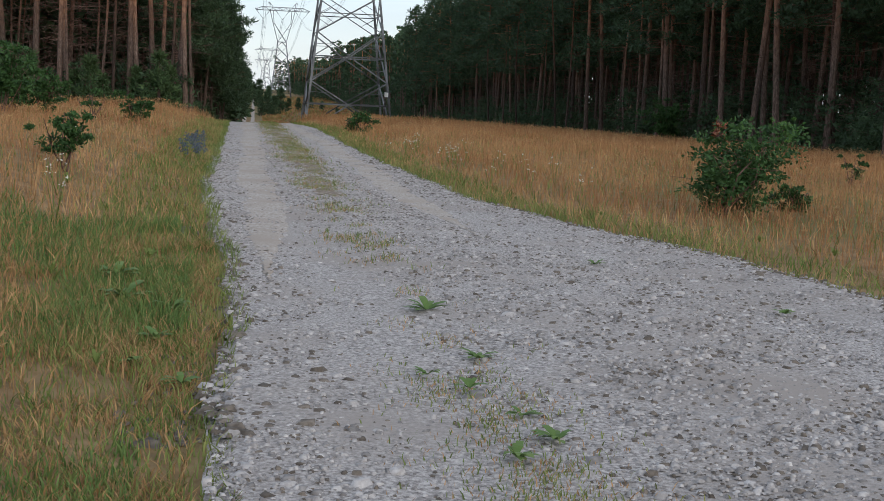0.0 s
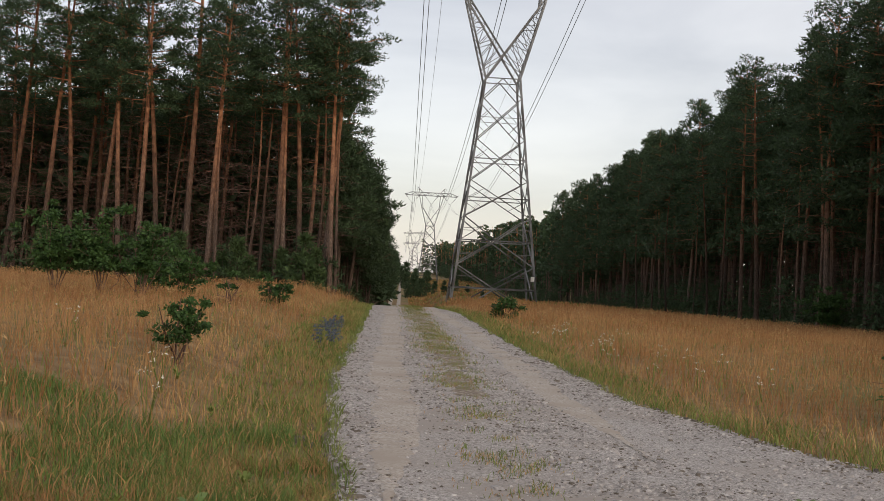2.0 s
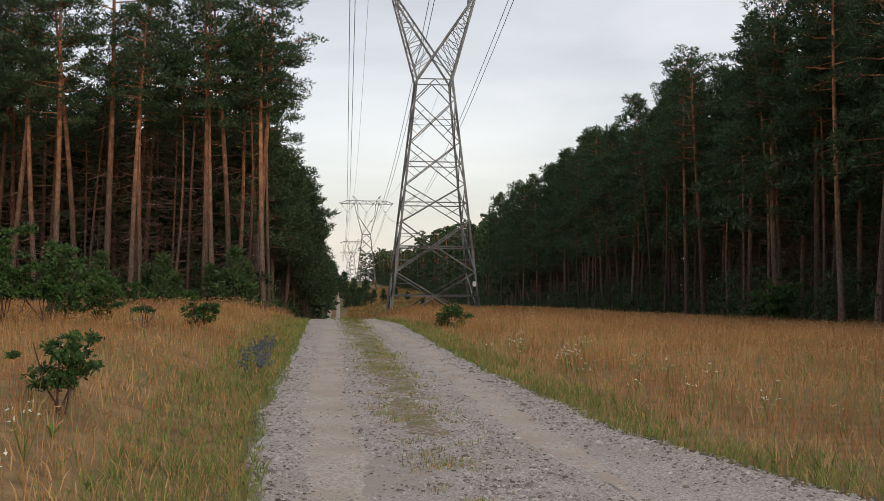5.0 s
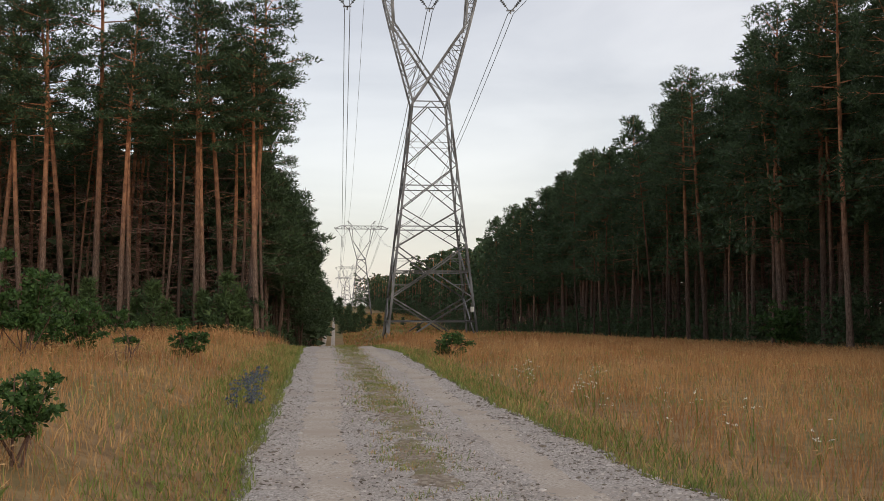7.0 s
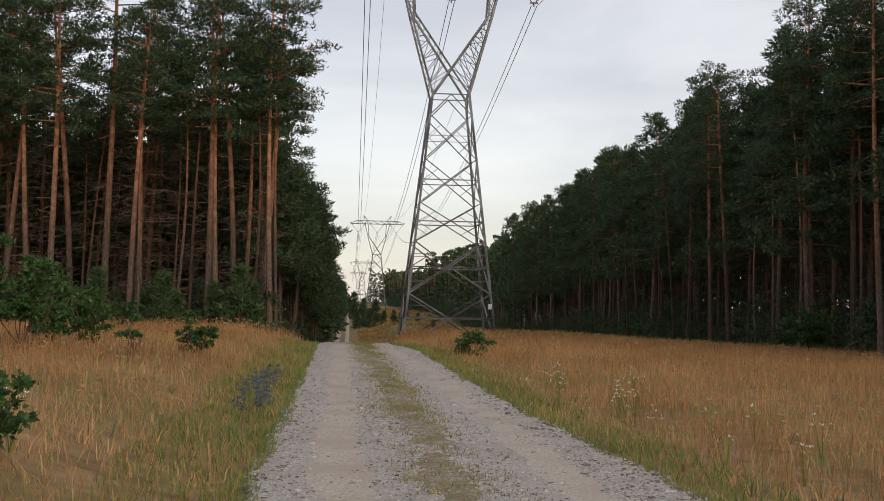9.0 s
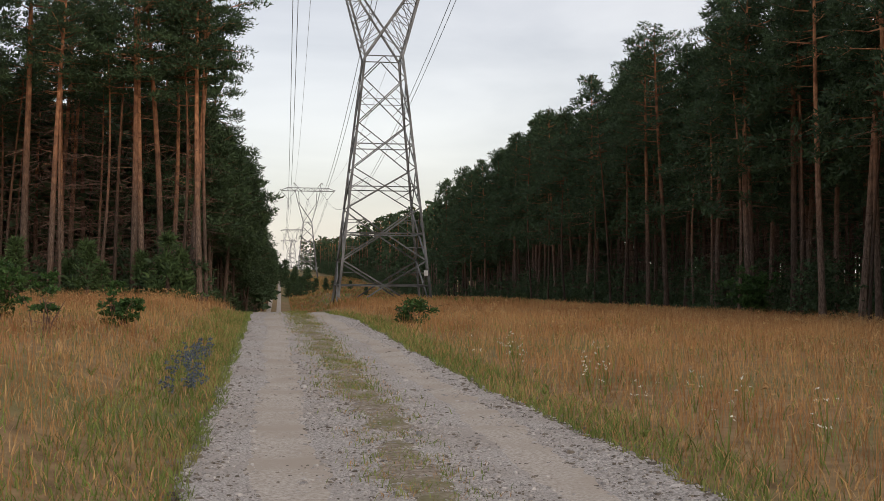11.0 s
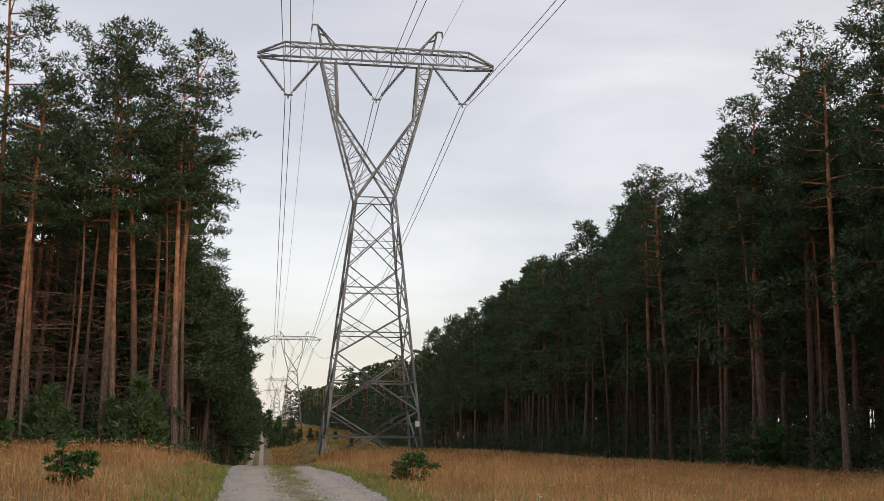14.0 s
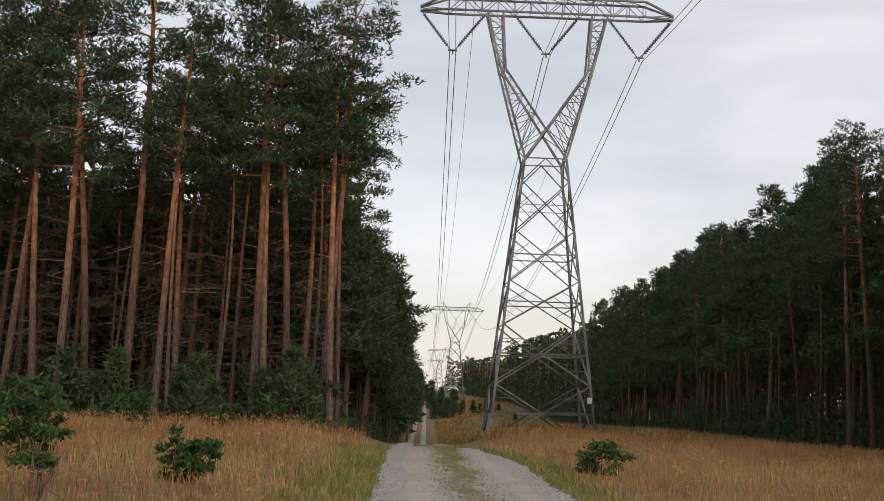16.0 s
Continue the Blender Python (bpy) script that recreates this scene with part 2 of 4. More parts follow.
def strip_line(y):
    """The grassy middle of the track between the wheel ruts."""
    return 1.22 + 0.10 * smooth(8, 20, y) - 0.05 * smooth(25, 45, y) + 0.05 * np.sin(0.9 * y)


def build_median():
    """Ragged strip of dirt between the wheel ruts."""
    ys, us = np.linspace(11, 57, 700), np.linspace(-1, 1, 9)
    gy, gu = np.meshgrid(ys, us, indexing="ij")
    wide = np.array([0.34 + 0.18 * noise.noise((0, b * 1.1, 3)) + 0.10 * noise.noise((0, b * 4.0, 5)) for b in ys])[:, None]
    gap = np.array([noise.noise((7, b * 0.6, 1)) for b in ys])[:, None] - 0.35 + 0.95 * smooth(12, 24, ys)[:, None]
    wide = np.maximum(0.02, wide) * smooth(-0.25, 0.2, gap)
    gx = strip_line(gy) + gu * wide + 0.05 * np.array([noise.noise((a * 3, b * 5, 9)) for a, b in zip(gu.ravel(), gy.ravel())]).reshape(gu.shape)
    lump = np.array([noise.noise((a * 6, b * 6, 2)) for a, b in zip(gx.ravel(), gy.ravel())]).reshape(gu.shape)
    gz = height(gx, gy) + 0.084 + 0.014 * lump - 0.06 * np.abs(gu) ** 3 - 0.05 * (wide < 0.06)
    v = np.stack([gx.ravel(), gy.ravel(), gz.ravel()], 1)
    a = (np.arange(699)[:, None] * 9 + np.arange(8)[None]).ravel()
    ob = new("road_median", quick_mesh("road_median", v, np.stack([a, a + 1, a + 10, a + 9], 1), DIRT))
    tagged(ob, "ragged brown dirt strip between the wheel ruts", "road", kind="structure")


def build_rut(line, half, y0, y1, seed, label):
    """Wheel-packed strip of pale sandy fines, ragged at its edges, just proud of the gravel."""
    ys, us = np.linspace(y0, y1, 500), np.linspace(-1, 1, 9)
    gy, gu = np.meshgrid(ys, us, indexing="ij")
    wide = half * np.array([1 + 0.35 * noise.noise((seed, b * 0.7, 3)) + 0.18 * noise.noise((seed, b * 3.0, 5)) for b in ys])[:, None] * (0.02 + 0.98 * smooth(y0, y0 + 5, ys))[:, None]
    gx = line(gy) + gu * wide + 0.06 * np.array([noise.noise((a * 2 + seed, b * 4, 9)) for a, b in zip(gu.ravel(), gy.ravel())]).reshape(gu.shape)
    l, r = road_left(gy), road_right(gy)
    w = (gx - l) / (r - l)
    rut = -0.02 * np.exp(-((w - 0.22) / 0.12) ** 2) - 0.03 * np.exp(-((w - 0.78) / 0.12) ** 2) + 0.02 * np.exp(-((w - 0.5) / 0.1) ** 2)
    rough = np.array([noise.noise((a * 2.2, b * 2.2, 0)) for a, b in zip(gx.ravel(), gy.ravel())]).reshape(gx.shape)
    gz = height(gx, gy) + 0.062 + rut + 0.012 * rough - 0.03 * np.abs(gu) ** 6
    v = np.stack([gx.ravel(), gy.ravel(), gz.ravel()], 1)
    a = (np.arange(499)[:, None] * 9 + np.arange(8)[None]).ravel()
    ob = new("road_rut", quick_mesh("road_rut", v, np.stack([a, a + 1, a + 10, a + 9], 1), SAND))
    ob.data.polygons.foreach_set("use_smooth", np.ones(len(a), bool))
    tagged(ob, label, "road", kind="structure")


build_rut(lambda y: 0.30 + 0.05 * np.sin(0.5 * y) + 0.1 * smooth(22, 40, y), 0.34, 9, 56, 1.7, "pale sandy wheel rut worn into the gravel track")
build_rut(lambda y: 2.45 - 0.35 * smooth(34, 50, y) + 0.05 * np.sin(0.6 * y), 0.30, 12, 56, 4.3, "pale sandy wheel rut worn into the gravel track")
build_ground()
build_road()
build_median()


# ---------------------------------------------------------------- pylons and lines
def bars(segments, w, mat, name):
    """Square steel members between pairs of points, in one mesh."""
    verts, faces = [], []
    for p, q in segments:
        p, q = Vector(p), Vector(q)
        d = (q - p).normalized()
        a = d.cross(Vector((0, 0, 1)) if abs(d.z) < 0.9 else Vector((0, 1, 0))).normalized() * (w / 2)
        b = d.cross(a).normalized() * (w / 2)
        k = len(verts)
        for c in (p, q):
            verts += [c + a + b, c - a + b, c - a - b, c + a - b]
        faces += [(k, k + 1, k + 5, k + 4), (k + 1, k + 2, k + 6, k + 5), (k + 2, k + 3, k + 7, k + 6), (k + 3, k, k + 4, k + 7), (k + 3, k + 2, k + 1, k), (k + 4, k + 5, k + 6, k + 7)]
    return mesh_of(name, verts, faces, mat)


ARM_Z, ARM_TOP, NECK_Z, WAIST_Z, ELBOW_Z = 27.0, 28.0, 17.4, 19.3, 23.3
PHASES, STRING = (-6.0, 0.0, 6.0), 2.55


def half_width(z):
    return 3.2 + (1.3 - 3.2) * z / NECK_Z


def lerp(p, q, s):
    return Vector(p).lerp(Vector(q), s)


def lattice(outer, inner, steps, depth0, depth1):
    """Zigzag bracing of a narrowing box arm: its chords and lacing."""
    seg = []
    for k in range(steps):
        s0, s1 = k / steps, (k + 1) / steps
        for sy in (-1, 1):
            d0, d1 = sy * (depth0 + (depth1 - depth0) * s0), sy * (depth0 + (depth1 - depth0) * s1)
            o0, o1, i0, i1 = lerp(*outer, s0), lerp(*outer, s1), lerp(*inner, s0), lerp(*inner, s1)
            for v, d in ((o0, d0), (i0, d0), (o1, d1), (i1, d1)):
                v.y = d
            seg += [(o0, i1) if k % 2 else (i0, o1), (o1, i1)]
        a, b = lerp(*outer, s0), lerp(*outer, s1)
        a.y, b.y = -(depth0 + (depth1 - depth0) * s0), depth0 + (depth1 - depth0) * s1
        seg.append((a, b))
    return seg


def pylon(where, thick=1.0, detailed=True):
    root = thing("pylon", "tall grey steel lattice power pylon with a wide crossarm", "pylon", "pylons along the clearing")
    nodes = [6.93, 9.66, 12.75, 15.9]
    corner = lambda sx, sy, z: (sx * half_width(z), sy * half_width(z), z)
    for sx in (-1, 1):
        for sy in (-1, 1):
            part_of("leg", bars([(corner(sx, sy, -0.6), corner(sx, sy, NECK_Z))], 0.15 * thick, STEEL, "leg"), root)
    # four braced faces
    for k in range(4):
        ang = Matrix.Rotation(k * math.pi / 2, 4, "Z")
        f = lambda u, z: ang @ Vector((u * half_width(z), -half_width(z), z))
        main, fine = [], []
        for z in (1.6, 5.15, 8.33, 11.27, NECK_Z):
            main.append((f(-1, z), f(1, z)))
        for u in (-1, 1):
            main += [(f(0, 1.6), f(u, 3.3)), (f(u, 3.3), f(0, 5.15)), (f(0, 5.15), f(u, nodes[0])), (f(0, NECK_Z), f(u, nodes[-1])), (f(0, 1.6), f(u * 0.95, -0.4))]
        for z0, z1 in zip(nodes, nodes[1:]):
            main += [(f(-1, z0), f(1, z1)), (f(1, z0), f(-1, z1))]
            zm = (z0 + z1) / 2
            for u in (-1, 1):
                fine += [(f(u, zm), f(u * 0.5, z0 + (z1 - z0) * 0.25)), (f(u, zm), f(u * 0.5, z0 + (z1 - z0) * 0.75))]
        fine.append((f(-1, 14.4), f(1, 14.4)))
        for s in (-1, 1):
            fine += [(f(s, 2.5), f(s * 0.5, 2.45)), (f(s, 4.2), f(s * 0.5, 4.2)), (f(s, 5.15), f(s * 0.5, 6.04)), (f(s, 6.04), f(s * 0.5, 6.04))]
        if detailed:
            for seg in main:
                part_of("brace", bars([seg], 0.095 if max(seg[0].z, seg[1].z) < 8 else 0.07, STEEL, "brace"), root)
            for seg in fine:
                part_of("thin_brace", bars([seg], 0.036, STEEL, "thin_brace"), root)
        else:
            tagged(part_of("bracing", bars(main, 0.11 * thick, STEEL, "bracing"), root), kind="stuff")
    # waist and the two spreading arms
    n = half_width(NECK_Z)
    waist = []
    for sy in (-1, 1):
        waist += [((-n, sy * n, NECK_Z), (0, sy * 1.05, WAIST_Z)), ((n, sy * n, NECK_Z), (0, sy * 1.05, WAIST_Z))]
    waist.append(((0, -1.05, WAIST_Z), (0, 1.05, WAIST_Z)))
    part_of("waist", bars(waist, 0.13 * thick, STEEL, "waist"), root)
    for s in (-1, 1):
        chords = []
        lo = ((s * n, 0, NECK_Z), (s * 2.95, 0, ELBOW_Z))
        li = ((0, 0, WAIST_Z), (s * 2.62, 0, ELBOW_Z - 0.1))
        uo = ((s * 2.95, 0, ELBOW_Z), (s * 3.85, 0, ARM_Z))
        ui = ((s * 2.62, 0, ELBOW_Z - 0.1), (s * 2.85, 0, ARM_Z))
        for (a, b), d0, d1 in ((lo, n, 0.75), (li, 1.05, 0.75), (uo, 0.75, 0.55), (ui, 0.75, 0.55)):
            for sy in (-1, 1):
                chords.append(((a[0], sy * d0, a[2]), (b[0], sy * d1, b[2])))
        arm = part_of("upper_arm", bars(chords[:1], 0.13 * thick, STEEL, "upper_arm"), root)
        for seg in chords[1:]:
            part_of("chord", bars([seg], 0.13 * thick, STEEL, "chord"), arm)
        if detailed:
            for seg in lattice(lo, li, 7, 1.1, 0.75) + lattice(uo, ui, 5, 0.75, 0.55):
                part_of("lacing_bar", bars([seg], 0.045, STEEL, "lacing_bar"), arm)
        horn = [((s * 3.85, y, ARM_TOP), (s * 4.15, 0, 29.5)) for y in (-0.45, 0.45)] + [((s * 2.9, y, ARM_TOP), (s * 4.15, 0, 29.5)) for y in (-0.45, 0.45)]
        horn += [((s * 4.15, 0, 29.5), (s * 4.5, 0, 29.5)), ((s * 4.5, 0, 29.5), (s * 4.55, 0, 29.1)), ((s * 3.55, 0.2, 28.8), (s * 3.95, -0.2, 28.8))]
        part_of("earth_wire_peak", bars(horn, 0.10 * thick, STEEL, "earth_wire_peak"), root)
    # crossarm: a box truss tapering at both ends
    xs = [-8.15, -6.3] + [-6.3 + 12.6 * k / 12 for k in range(1, 12)] + [6.3, 8.15]
    top = lambda x: ARM_TOP - (0.75 if abs(x) > 7 else 0.0)
    dep = lambda x: 0.12 if abs(x) > 7 else 0.5
    chord, lace = [], []
    for k, (a, b) in enumerate(zip(xs, xs[1:])):
        for sy in (-1, 1):
            chord += [((a, sy * dep(a), ARM_Z), (b, sy * dep(b), ARM_Z)), ((a, sy * dep(a), top(a)), (b, sy * dep(b), top(b)))]
            lace += [((a, sy * dep(a), ARM_Z), (b, sy * dep(b), top(b))) if k % 2 else ((a, sy * dep(a), top(a)), (b, sy * dep(b), ARM_Z))]
            lace.append(((b, sy * dep(b), ARM_Z), (b, sy * dep(b), top(b))))
        lace.append(((a, -dep(a), top(a)), (b, dep(b), top(b))))
    arm = part_of("crossarm", bars(chord[:1], 0.12 * thick, STEEL, "crossarm"), root)
    for seg in chord[1:]:
        part_of("chord", bars([seg], 0.12 * thick, STEEL, "chord"), arm)
    if detailed:
        for seg in lace:
            part_of("lacing_bar", bars([seg], 0.045, STEEL, "lacing_bar"), arm)
    else:
        tagged(part_of("lacing", bars(lace, 0.065 * thick, STEEL, "lacing"), arm), kind="stuff")
    # V-shaped insulator strings
    for c in PHASES:
        for s in (-1, 1):
            p, q = Vector((c + s * 2.1, 0, ARM_Z)), Vector((c + s * 0.12, 0, ARM_Z - STRING))
            bm = bmesh.new()
            turn = (q - p).to_track_quat("Z", "Y").to_matrix().to_4x4()
            count = 16 if detailed else 1
            for k in range(count):
                m = Matrix.Translation(p.lerp(q, 0.12 + 0.8 * k / count)) @ turn
                bmesh.ops.create_cone(bm, cap_ends=True, segments=8, radius1=0.13, radius2=0.05, depth=0.10 if detailed else 2.0, matrix=m)
            bmesh.ops.create_cone(bm, cap_ends=True, segments=6, radius1=0.035 * thick, radius2=0.035 * thick, depth=(q - p).length, matrix=Matrix.Translation((p + q) / 2) @ turn)
            me = bpy.data.meshes.new("insulator_string")
            bm.to_mesh(me), bm.free()
            me.materials.append(GLASSY)
            part_of("insulator_string", me, root, "dark ribbed insulator string")
        part_of("clamp", bars([((c - 0.3, 0, ARM_Z - STRING), (c + 0.3, 0, ARM_Z - STRING)), ((c, 0, ARM_Z - STRING), (c, 0, ARM_Z - STRING - 0.25))], 0.10 * thick, STEEL, "clamp"), root)
    if detailed:
        part_of("sign_plate", bars([((2.75, -3.22, 2.3), (2.75, -3.22, 2.65))], 0.24, SIGN, "sign_plate"), root, "small white enamel sign plate")
    root.matrix_basis = pose(*where)
    return root


PYLON_X = 8.05
SPOTS = [(PYLON_X, 93.1, -1.05), (12.9, 385.0, -1.2), (18.6, 850.0, 1.0), (23.4, 1250.0, 3.0)]
pylon(SPOTS[0])
pylon(SPOTS[1], 1.15, False)
pylon(SPOTS[2], 1.5, False)
pylon(SPOTS[3], 1.8, False)
SPANS = [((-1.0, -190.0, 0.0), SPOTS[0])] + list(zip(SPOTS, SPOTS[1:]))


def cable(p, q, sag, radius, label):
    cu = bpy.data.curves.new("cable", "CURVE")
    cu.dimensions, cu.bevel_depth, cu.bevel_resolution = "3D", radius, 1
    sp = cu.splines.new("POLY")
    n = 40
    sp.points.add(n)
    for k in range(n + 1):
        s = k / n
        v = Vector(p).lerp(Vector(q), s)
        sp.points[k].co = (v.x, v.y, v.z - 4 * sag * s * (1 - s), 1)
    cu.materials.append(CABLE)
    tagged(new("power_cable", cu), label, "cable", "cables of the power line")


for k, (a, b) in enumerate(SPANS):
    r = (0.020, 0.028, 0.045, 0.06)[k]
    for c in PHASES:
        for off in (-0.2, 0.2):
            z = ARM_Z - STRING - 0.25
            cable((a[0] + c + off, a[1], a[2] + z), (b[0] + c + off, b[1], b[2] + z), 8.5, r, "thin grey aluminium conductor cable of a twin bundle")
    for s in (-1, 1):
        cable((a[0] + s * 4.55, a[1], a[2] + 29.1), (b[0] + s * 4.55, b[1], b[2] + 29.1), 6.5, r * 0.6, "thin earth wire strung between the pylon peaks")


# ---------------------------------------------------------------- pines
def tube(points, radii, sides=7):
    verts, faces = [], []
    for p, r in zip(points, radii):
        for k in range(sides):
            a = 2 * math.pi * k / sides
            verts.append((p[0] + r * math.cos(a), p[1] + r * math.sin(a), p[2]))
    for j in range(len(points) - 1):
        for k in range(sides):
            a, b = j * sides + k, j * sides + (k + 1) % sides
            faces.append((a, b, b + sides, a + sides))
    return verts, faces


def limb(p, q, r0, r1, verts, faces):
    p, q = Vector(p), Vector(q)
    d = (q - p).normalized()
    a = d.orthogonal().normalized()
    b = d.cross(a)
    k = len(verts)
    for c, r in ((p, r0), (q, r1)):
        for j in range(3):
            t = 2 * math.pi * j / 3
            verts.append(tuple(c + (a * math.cos(t) + b * math.sin(t)) * r))
    for j in range(3):
        faces.append((k + j, k + (j + 1) % 3, k + 3 + (j + 1) % 3, k + 3 + j))


def tufts(centres, sizes, per, rng, flat=0.5, blade=0.21, wide=0.085):
    """Clumps of short pointed blades round each centre, as quads."""
    c, s = np.repeat(np.asarray(centres), per, 0), np.repeat(np.asarray(sizes), per)[:, None]
    n = len(c)
    d = rng.normal(size=(n, 3))
    d[:, 2] = d[:, 2] * 0.6 + 0.25
    d /= np.linalg.norm(d, axis=1)[:, None]
    base = c + d * s * rng.uniform(0.15, 0.8, (n, 1)) * np.array([1, 1, flat])
    out = d + 0.5 * rng.normal(size=(n, 3))
    out /= np.linalg.norm(out, axis=1)[:, None]
    side = np.cross(out, rng.normal(size=(n, 3)))
    side /= np.linalg.norm(side, axis=1)[:, None] + 1e-6
    ln, wd = blade * rng.uniform(0.6, 1.3, (n, 1)), wide * rng.uniform(0.6, 1.3, (n, 1))
    v = np.stack([base - out * ln * 0.5, base + side * wd * 0.5, base + out * ln * 0.7, base - side * wd * 0.5], 1).reshape(-1, 3)
    return v, np.arange(n * 4).reshape(-1, 4)


def sprays(centres, sizes, per, rng, flat, blade, wide):
    """Needle sprays as pointed triangles, in flattened pads round each centre, tips turned outward and up."""
    c, s = np.repeat(np.asarray(centres, float), per, 0), np.repeat(np.asarray(sizes, float), per)[:, None]
    n = len(c)
    d = rng.normal(size=(n, 3))
    d /= np.linalg.norm(d, axis=1)[:, None]
    base = c + d * s * np.cbrt(rng.uniform(0.05, 1, (n, 1))) * np.array([1, 1, flat])
    out = d * np.array([1, 1, 0.5]) + 0.6 * rng.normal(size=(n, 3)) + np.array([0, 0, 0.45])
    out /= np.linalg.norm(out, axis=1)[:, None]
    side = np.cross(out, rng.normal(size=(n, 3)))
    side /= np.linalg.norm(side, axis=1)[:, None] + 1e-6
    ln, wd = blade * rng.uniform(0.6, 1.4, (n, 1)), wide * rng.uniform(0.6, 1.3, (n, 1))
    v = np.stack([base - side * wd * 0.5, base + side * wd * 0.5, base + out * ln], 1).reshape(-1, 3)
    return v, np.arange(n * 3).reshape(-1, 3)


def pine_meshes(seed, tall, crown_from, spread, per, limbs, blade=0.20, wide=0.075, girth=0.16, full=False):
    """Bowed trunk with crooked limbs that fork into level pads of needles; a full crown is a dense cone to low down."""
    rng = np.random.default_rng(seed)
    n = 14
    bend, phase = rng.uniform(0.15, 0.55), rng.uniform(0, 6.28)
    pts = [(bend * math.sin(phase + 2.6 * k / n) - bend * math.sin(phase), bend * math.cos(phase + 2.1 * k / n) - bend * math.cos(phase), tall * k / n - (0.25 if k == 0 else 0)) for k in range(n + 1)]
    radii = [girth * (1 - 0.82 * (k / n) ** 1.4) * (1.3 if k == 0 else 1) for k in range(n + 1)]
    at = lambda z: Vector(pts[min(n - 1, max(0, int(z / tall * n)))]).lerp(Vector(pts[min(n, int(z / tall * n) + 1)]), (z / tall * n) % 1)
    (lv, lf), centres, sizes = tube(pts, radii, 8), [], []
    for k in range(limbs):
        s = (k + rng.uniform(0, 1)) / limbs
        z = tall * (crown_from + (0.97 - crown_from) * s)
        shape = (1.05 - 0.80 * s) if full else (0.50 + 0.62 * math.sin(math.pi * min(1, 0.22 + 0.72 * s)))
        reach = spread * shape * rng.uniform(0.55, 1.15)
        a = k * 2.4 + rng.uniform(-0.6, 0.6)
        p = at(z)
        rise = (-0.12 + 0.6 * s) if full else (0.05 + 0.5 * s)
        u = Vector((math.cos(a), math.sin(a), 0))
        mid = p + u * reach * 0.5 + Vector((0, 0, reach * rise * 0.3))
        tip = p + u * reach + Vector((0, 0, reach * rise * rng.uniform(0.7, 1.3)))
        limb(p, mid, 0.045, 0.028, lv, lf), limb(mid, tip, 0.028, 0.008, lv, lf)
        side = Vector((-u.y, u.x, 0.15))
        for w, out in ((0.55, 0.45), (0.8, 0.35)) if reach > 1.1 else ((0.7, 0.3),):
            for e in (-1, 1):
                b = mid.lerp(tip, (w - 0.5) * 2)
                q = b + (side * e + u * 0.6) * reach * out * rng.uniform(0.6, 1.1)
                limb(b, q, 0.014, 0.005, lv, lf)
                centres.append(q), sizes.append(rng.uniform(0.34, 0.62))
        centres.append(tip), sizes.append(rng.uniform(0.34, 0.56))
    for k in range(6):
        centres.append(at(tall * (0.95 + 0.012 * k)) + Vector((*rng.normal(0, 0.22, 2), 0))), sizes.append(0.34 - 0.02 * k)
    for k in range(16):
        z = tall * rng.uniform(0.2, crown_from + 0.12)
        a, r = rng.uniform(0, 6.283), rng.uniform(0.4, 1.7)
        p = at(z)
        limb(p, p + Vector((math.cos(a) * r, math.sin(a) * r, rng.uniform(-0.4, 0.2))), 0.02, 0.006, lv, lf)
    v, q = sprays(centres, sizes, per, rng, 0.75 if full else 0.45, blade, wide)
    return mesh_of("trunk", lv, lf, BARK), quick_mesh("crown", v, q, NEEDLE)


def pine(meshes):
    root = thing("pine_tree", "tall Scots pine with bare orange-brown trunk and dark crown", "pine tree", "pines at the forest edge")
    part_of("trunk", meshes[0], root)
    part_of("crown", meshes[1], root, "dark green needle crown")
    return root


# slender bare-stemmed pines for the left wood, then full-crowned ones for the right edge, then thin suppressed stems
KINDS = [pine_meshes(10 + k, 18.0 + 0.4 * k, (0.55, 0.60, 0.50, 0.57)[k], (2.1, 1.8, 2.2, 1.9)[k], 62, (24, 21, 25, 20)[k], 0.20, 0.07, 0.16) for k in range(4)]
KINDS += [pine_meshes(20 + k, 18.4, (0.36, 0.30, 0.42)[k], (3.0, 3.2, 2.7)[k], 38, (46, 50, 42)[k], 0.30, 0.12, 0.15, True) for k in range(3)]
KINDS_EDGE = [pine_meshes(40 + k, 9.2, 0.34, 1.7, 52, 34, 0.24, 0.09, 0.10) for k in range(2)]
KINDS += [pine_meshes(30 + k, 14.0, 0.72, 1.3, 40, 14, 0.22, 0.08, 0.085) for k in range(2)]
PINES = [pine(k) for k in KINDS + KINDS_EDGE]
used = [False] * len(PINES)
rng = np.random.default_rng(5)


def put_pine(x, y, k, size=1.0, lean=0.0, turn=0.0):
    m = pose(x, y, float(height(x, y)), lean, 0, turn)
    if used[k]:
        ob = copy_thing(PINES[k], m)
    else:
        used[k], ob = True, PINES[k]
        ob.matrix_basis = m
    ob.scale = (size, size, size)
    return ob


def left_edge(y):
    return -3.1 + drift(y)


def right_edge(y):
    return 26.0 + drift(y) - 11 * smooth(330, 450, y)


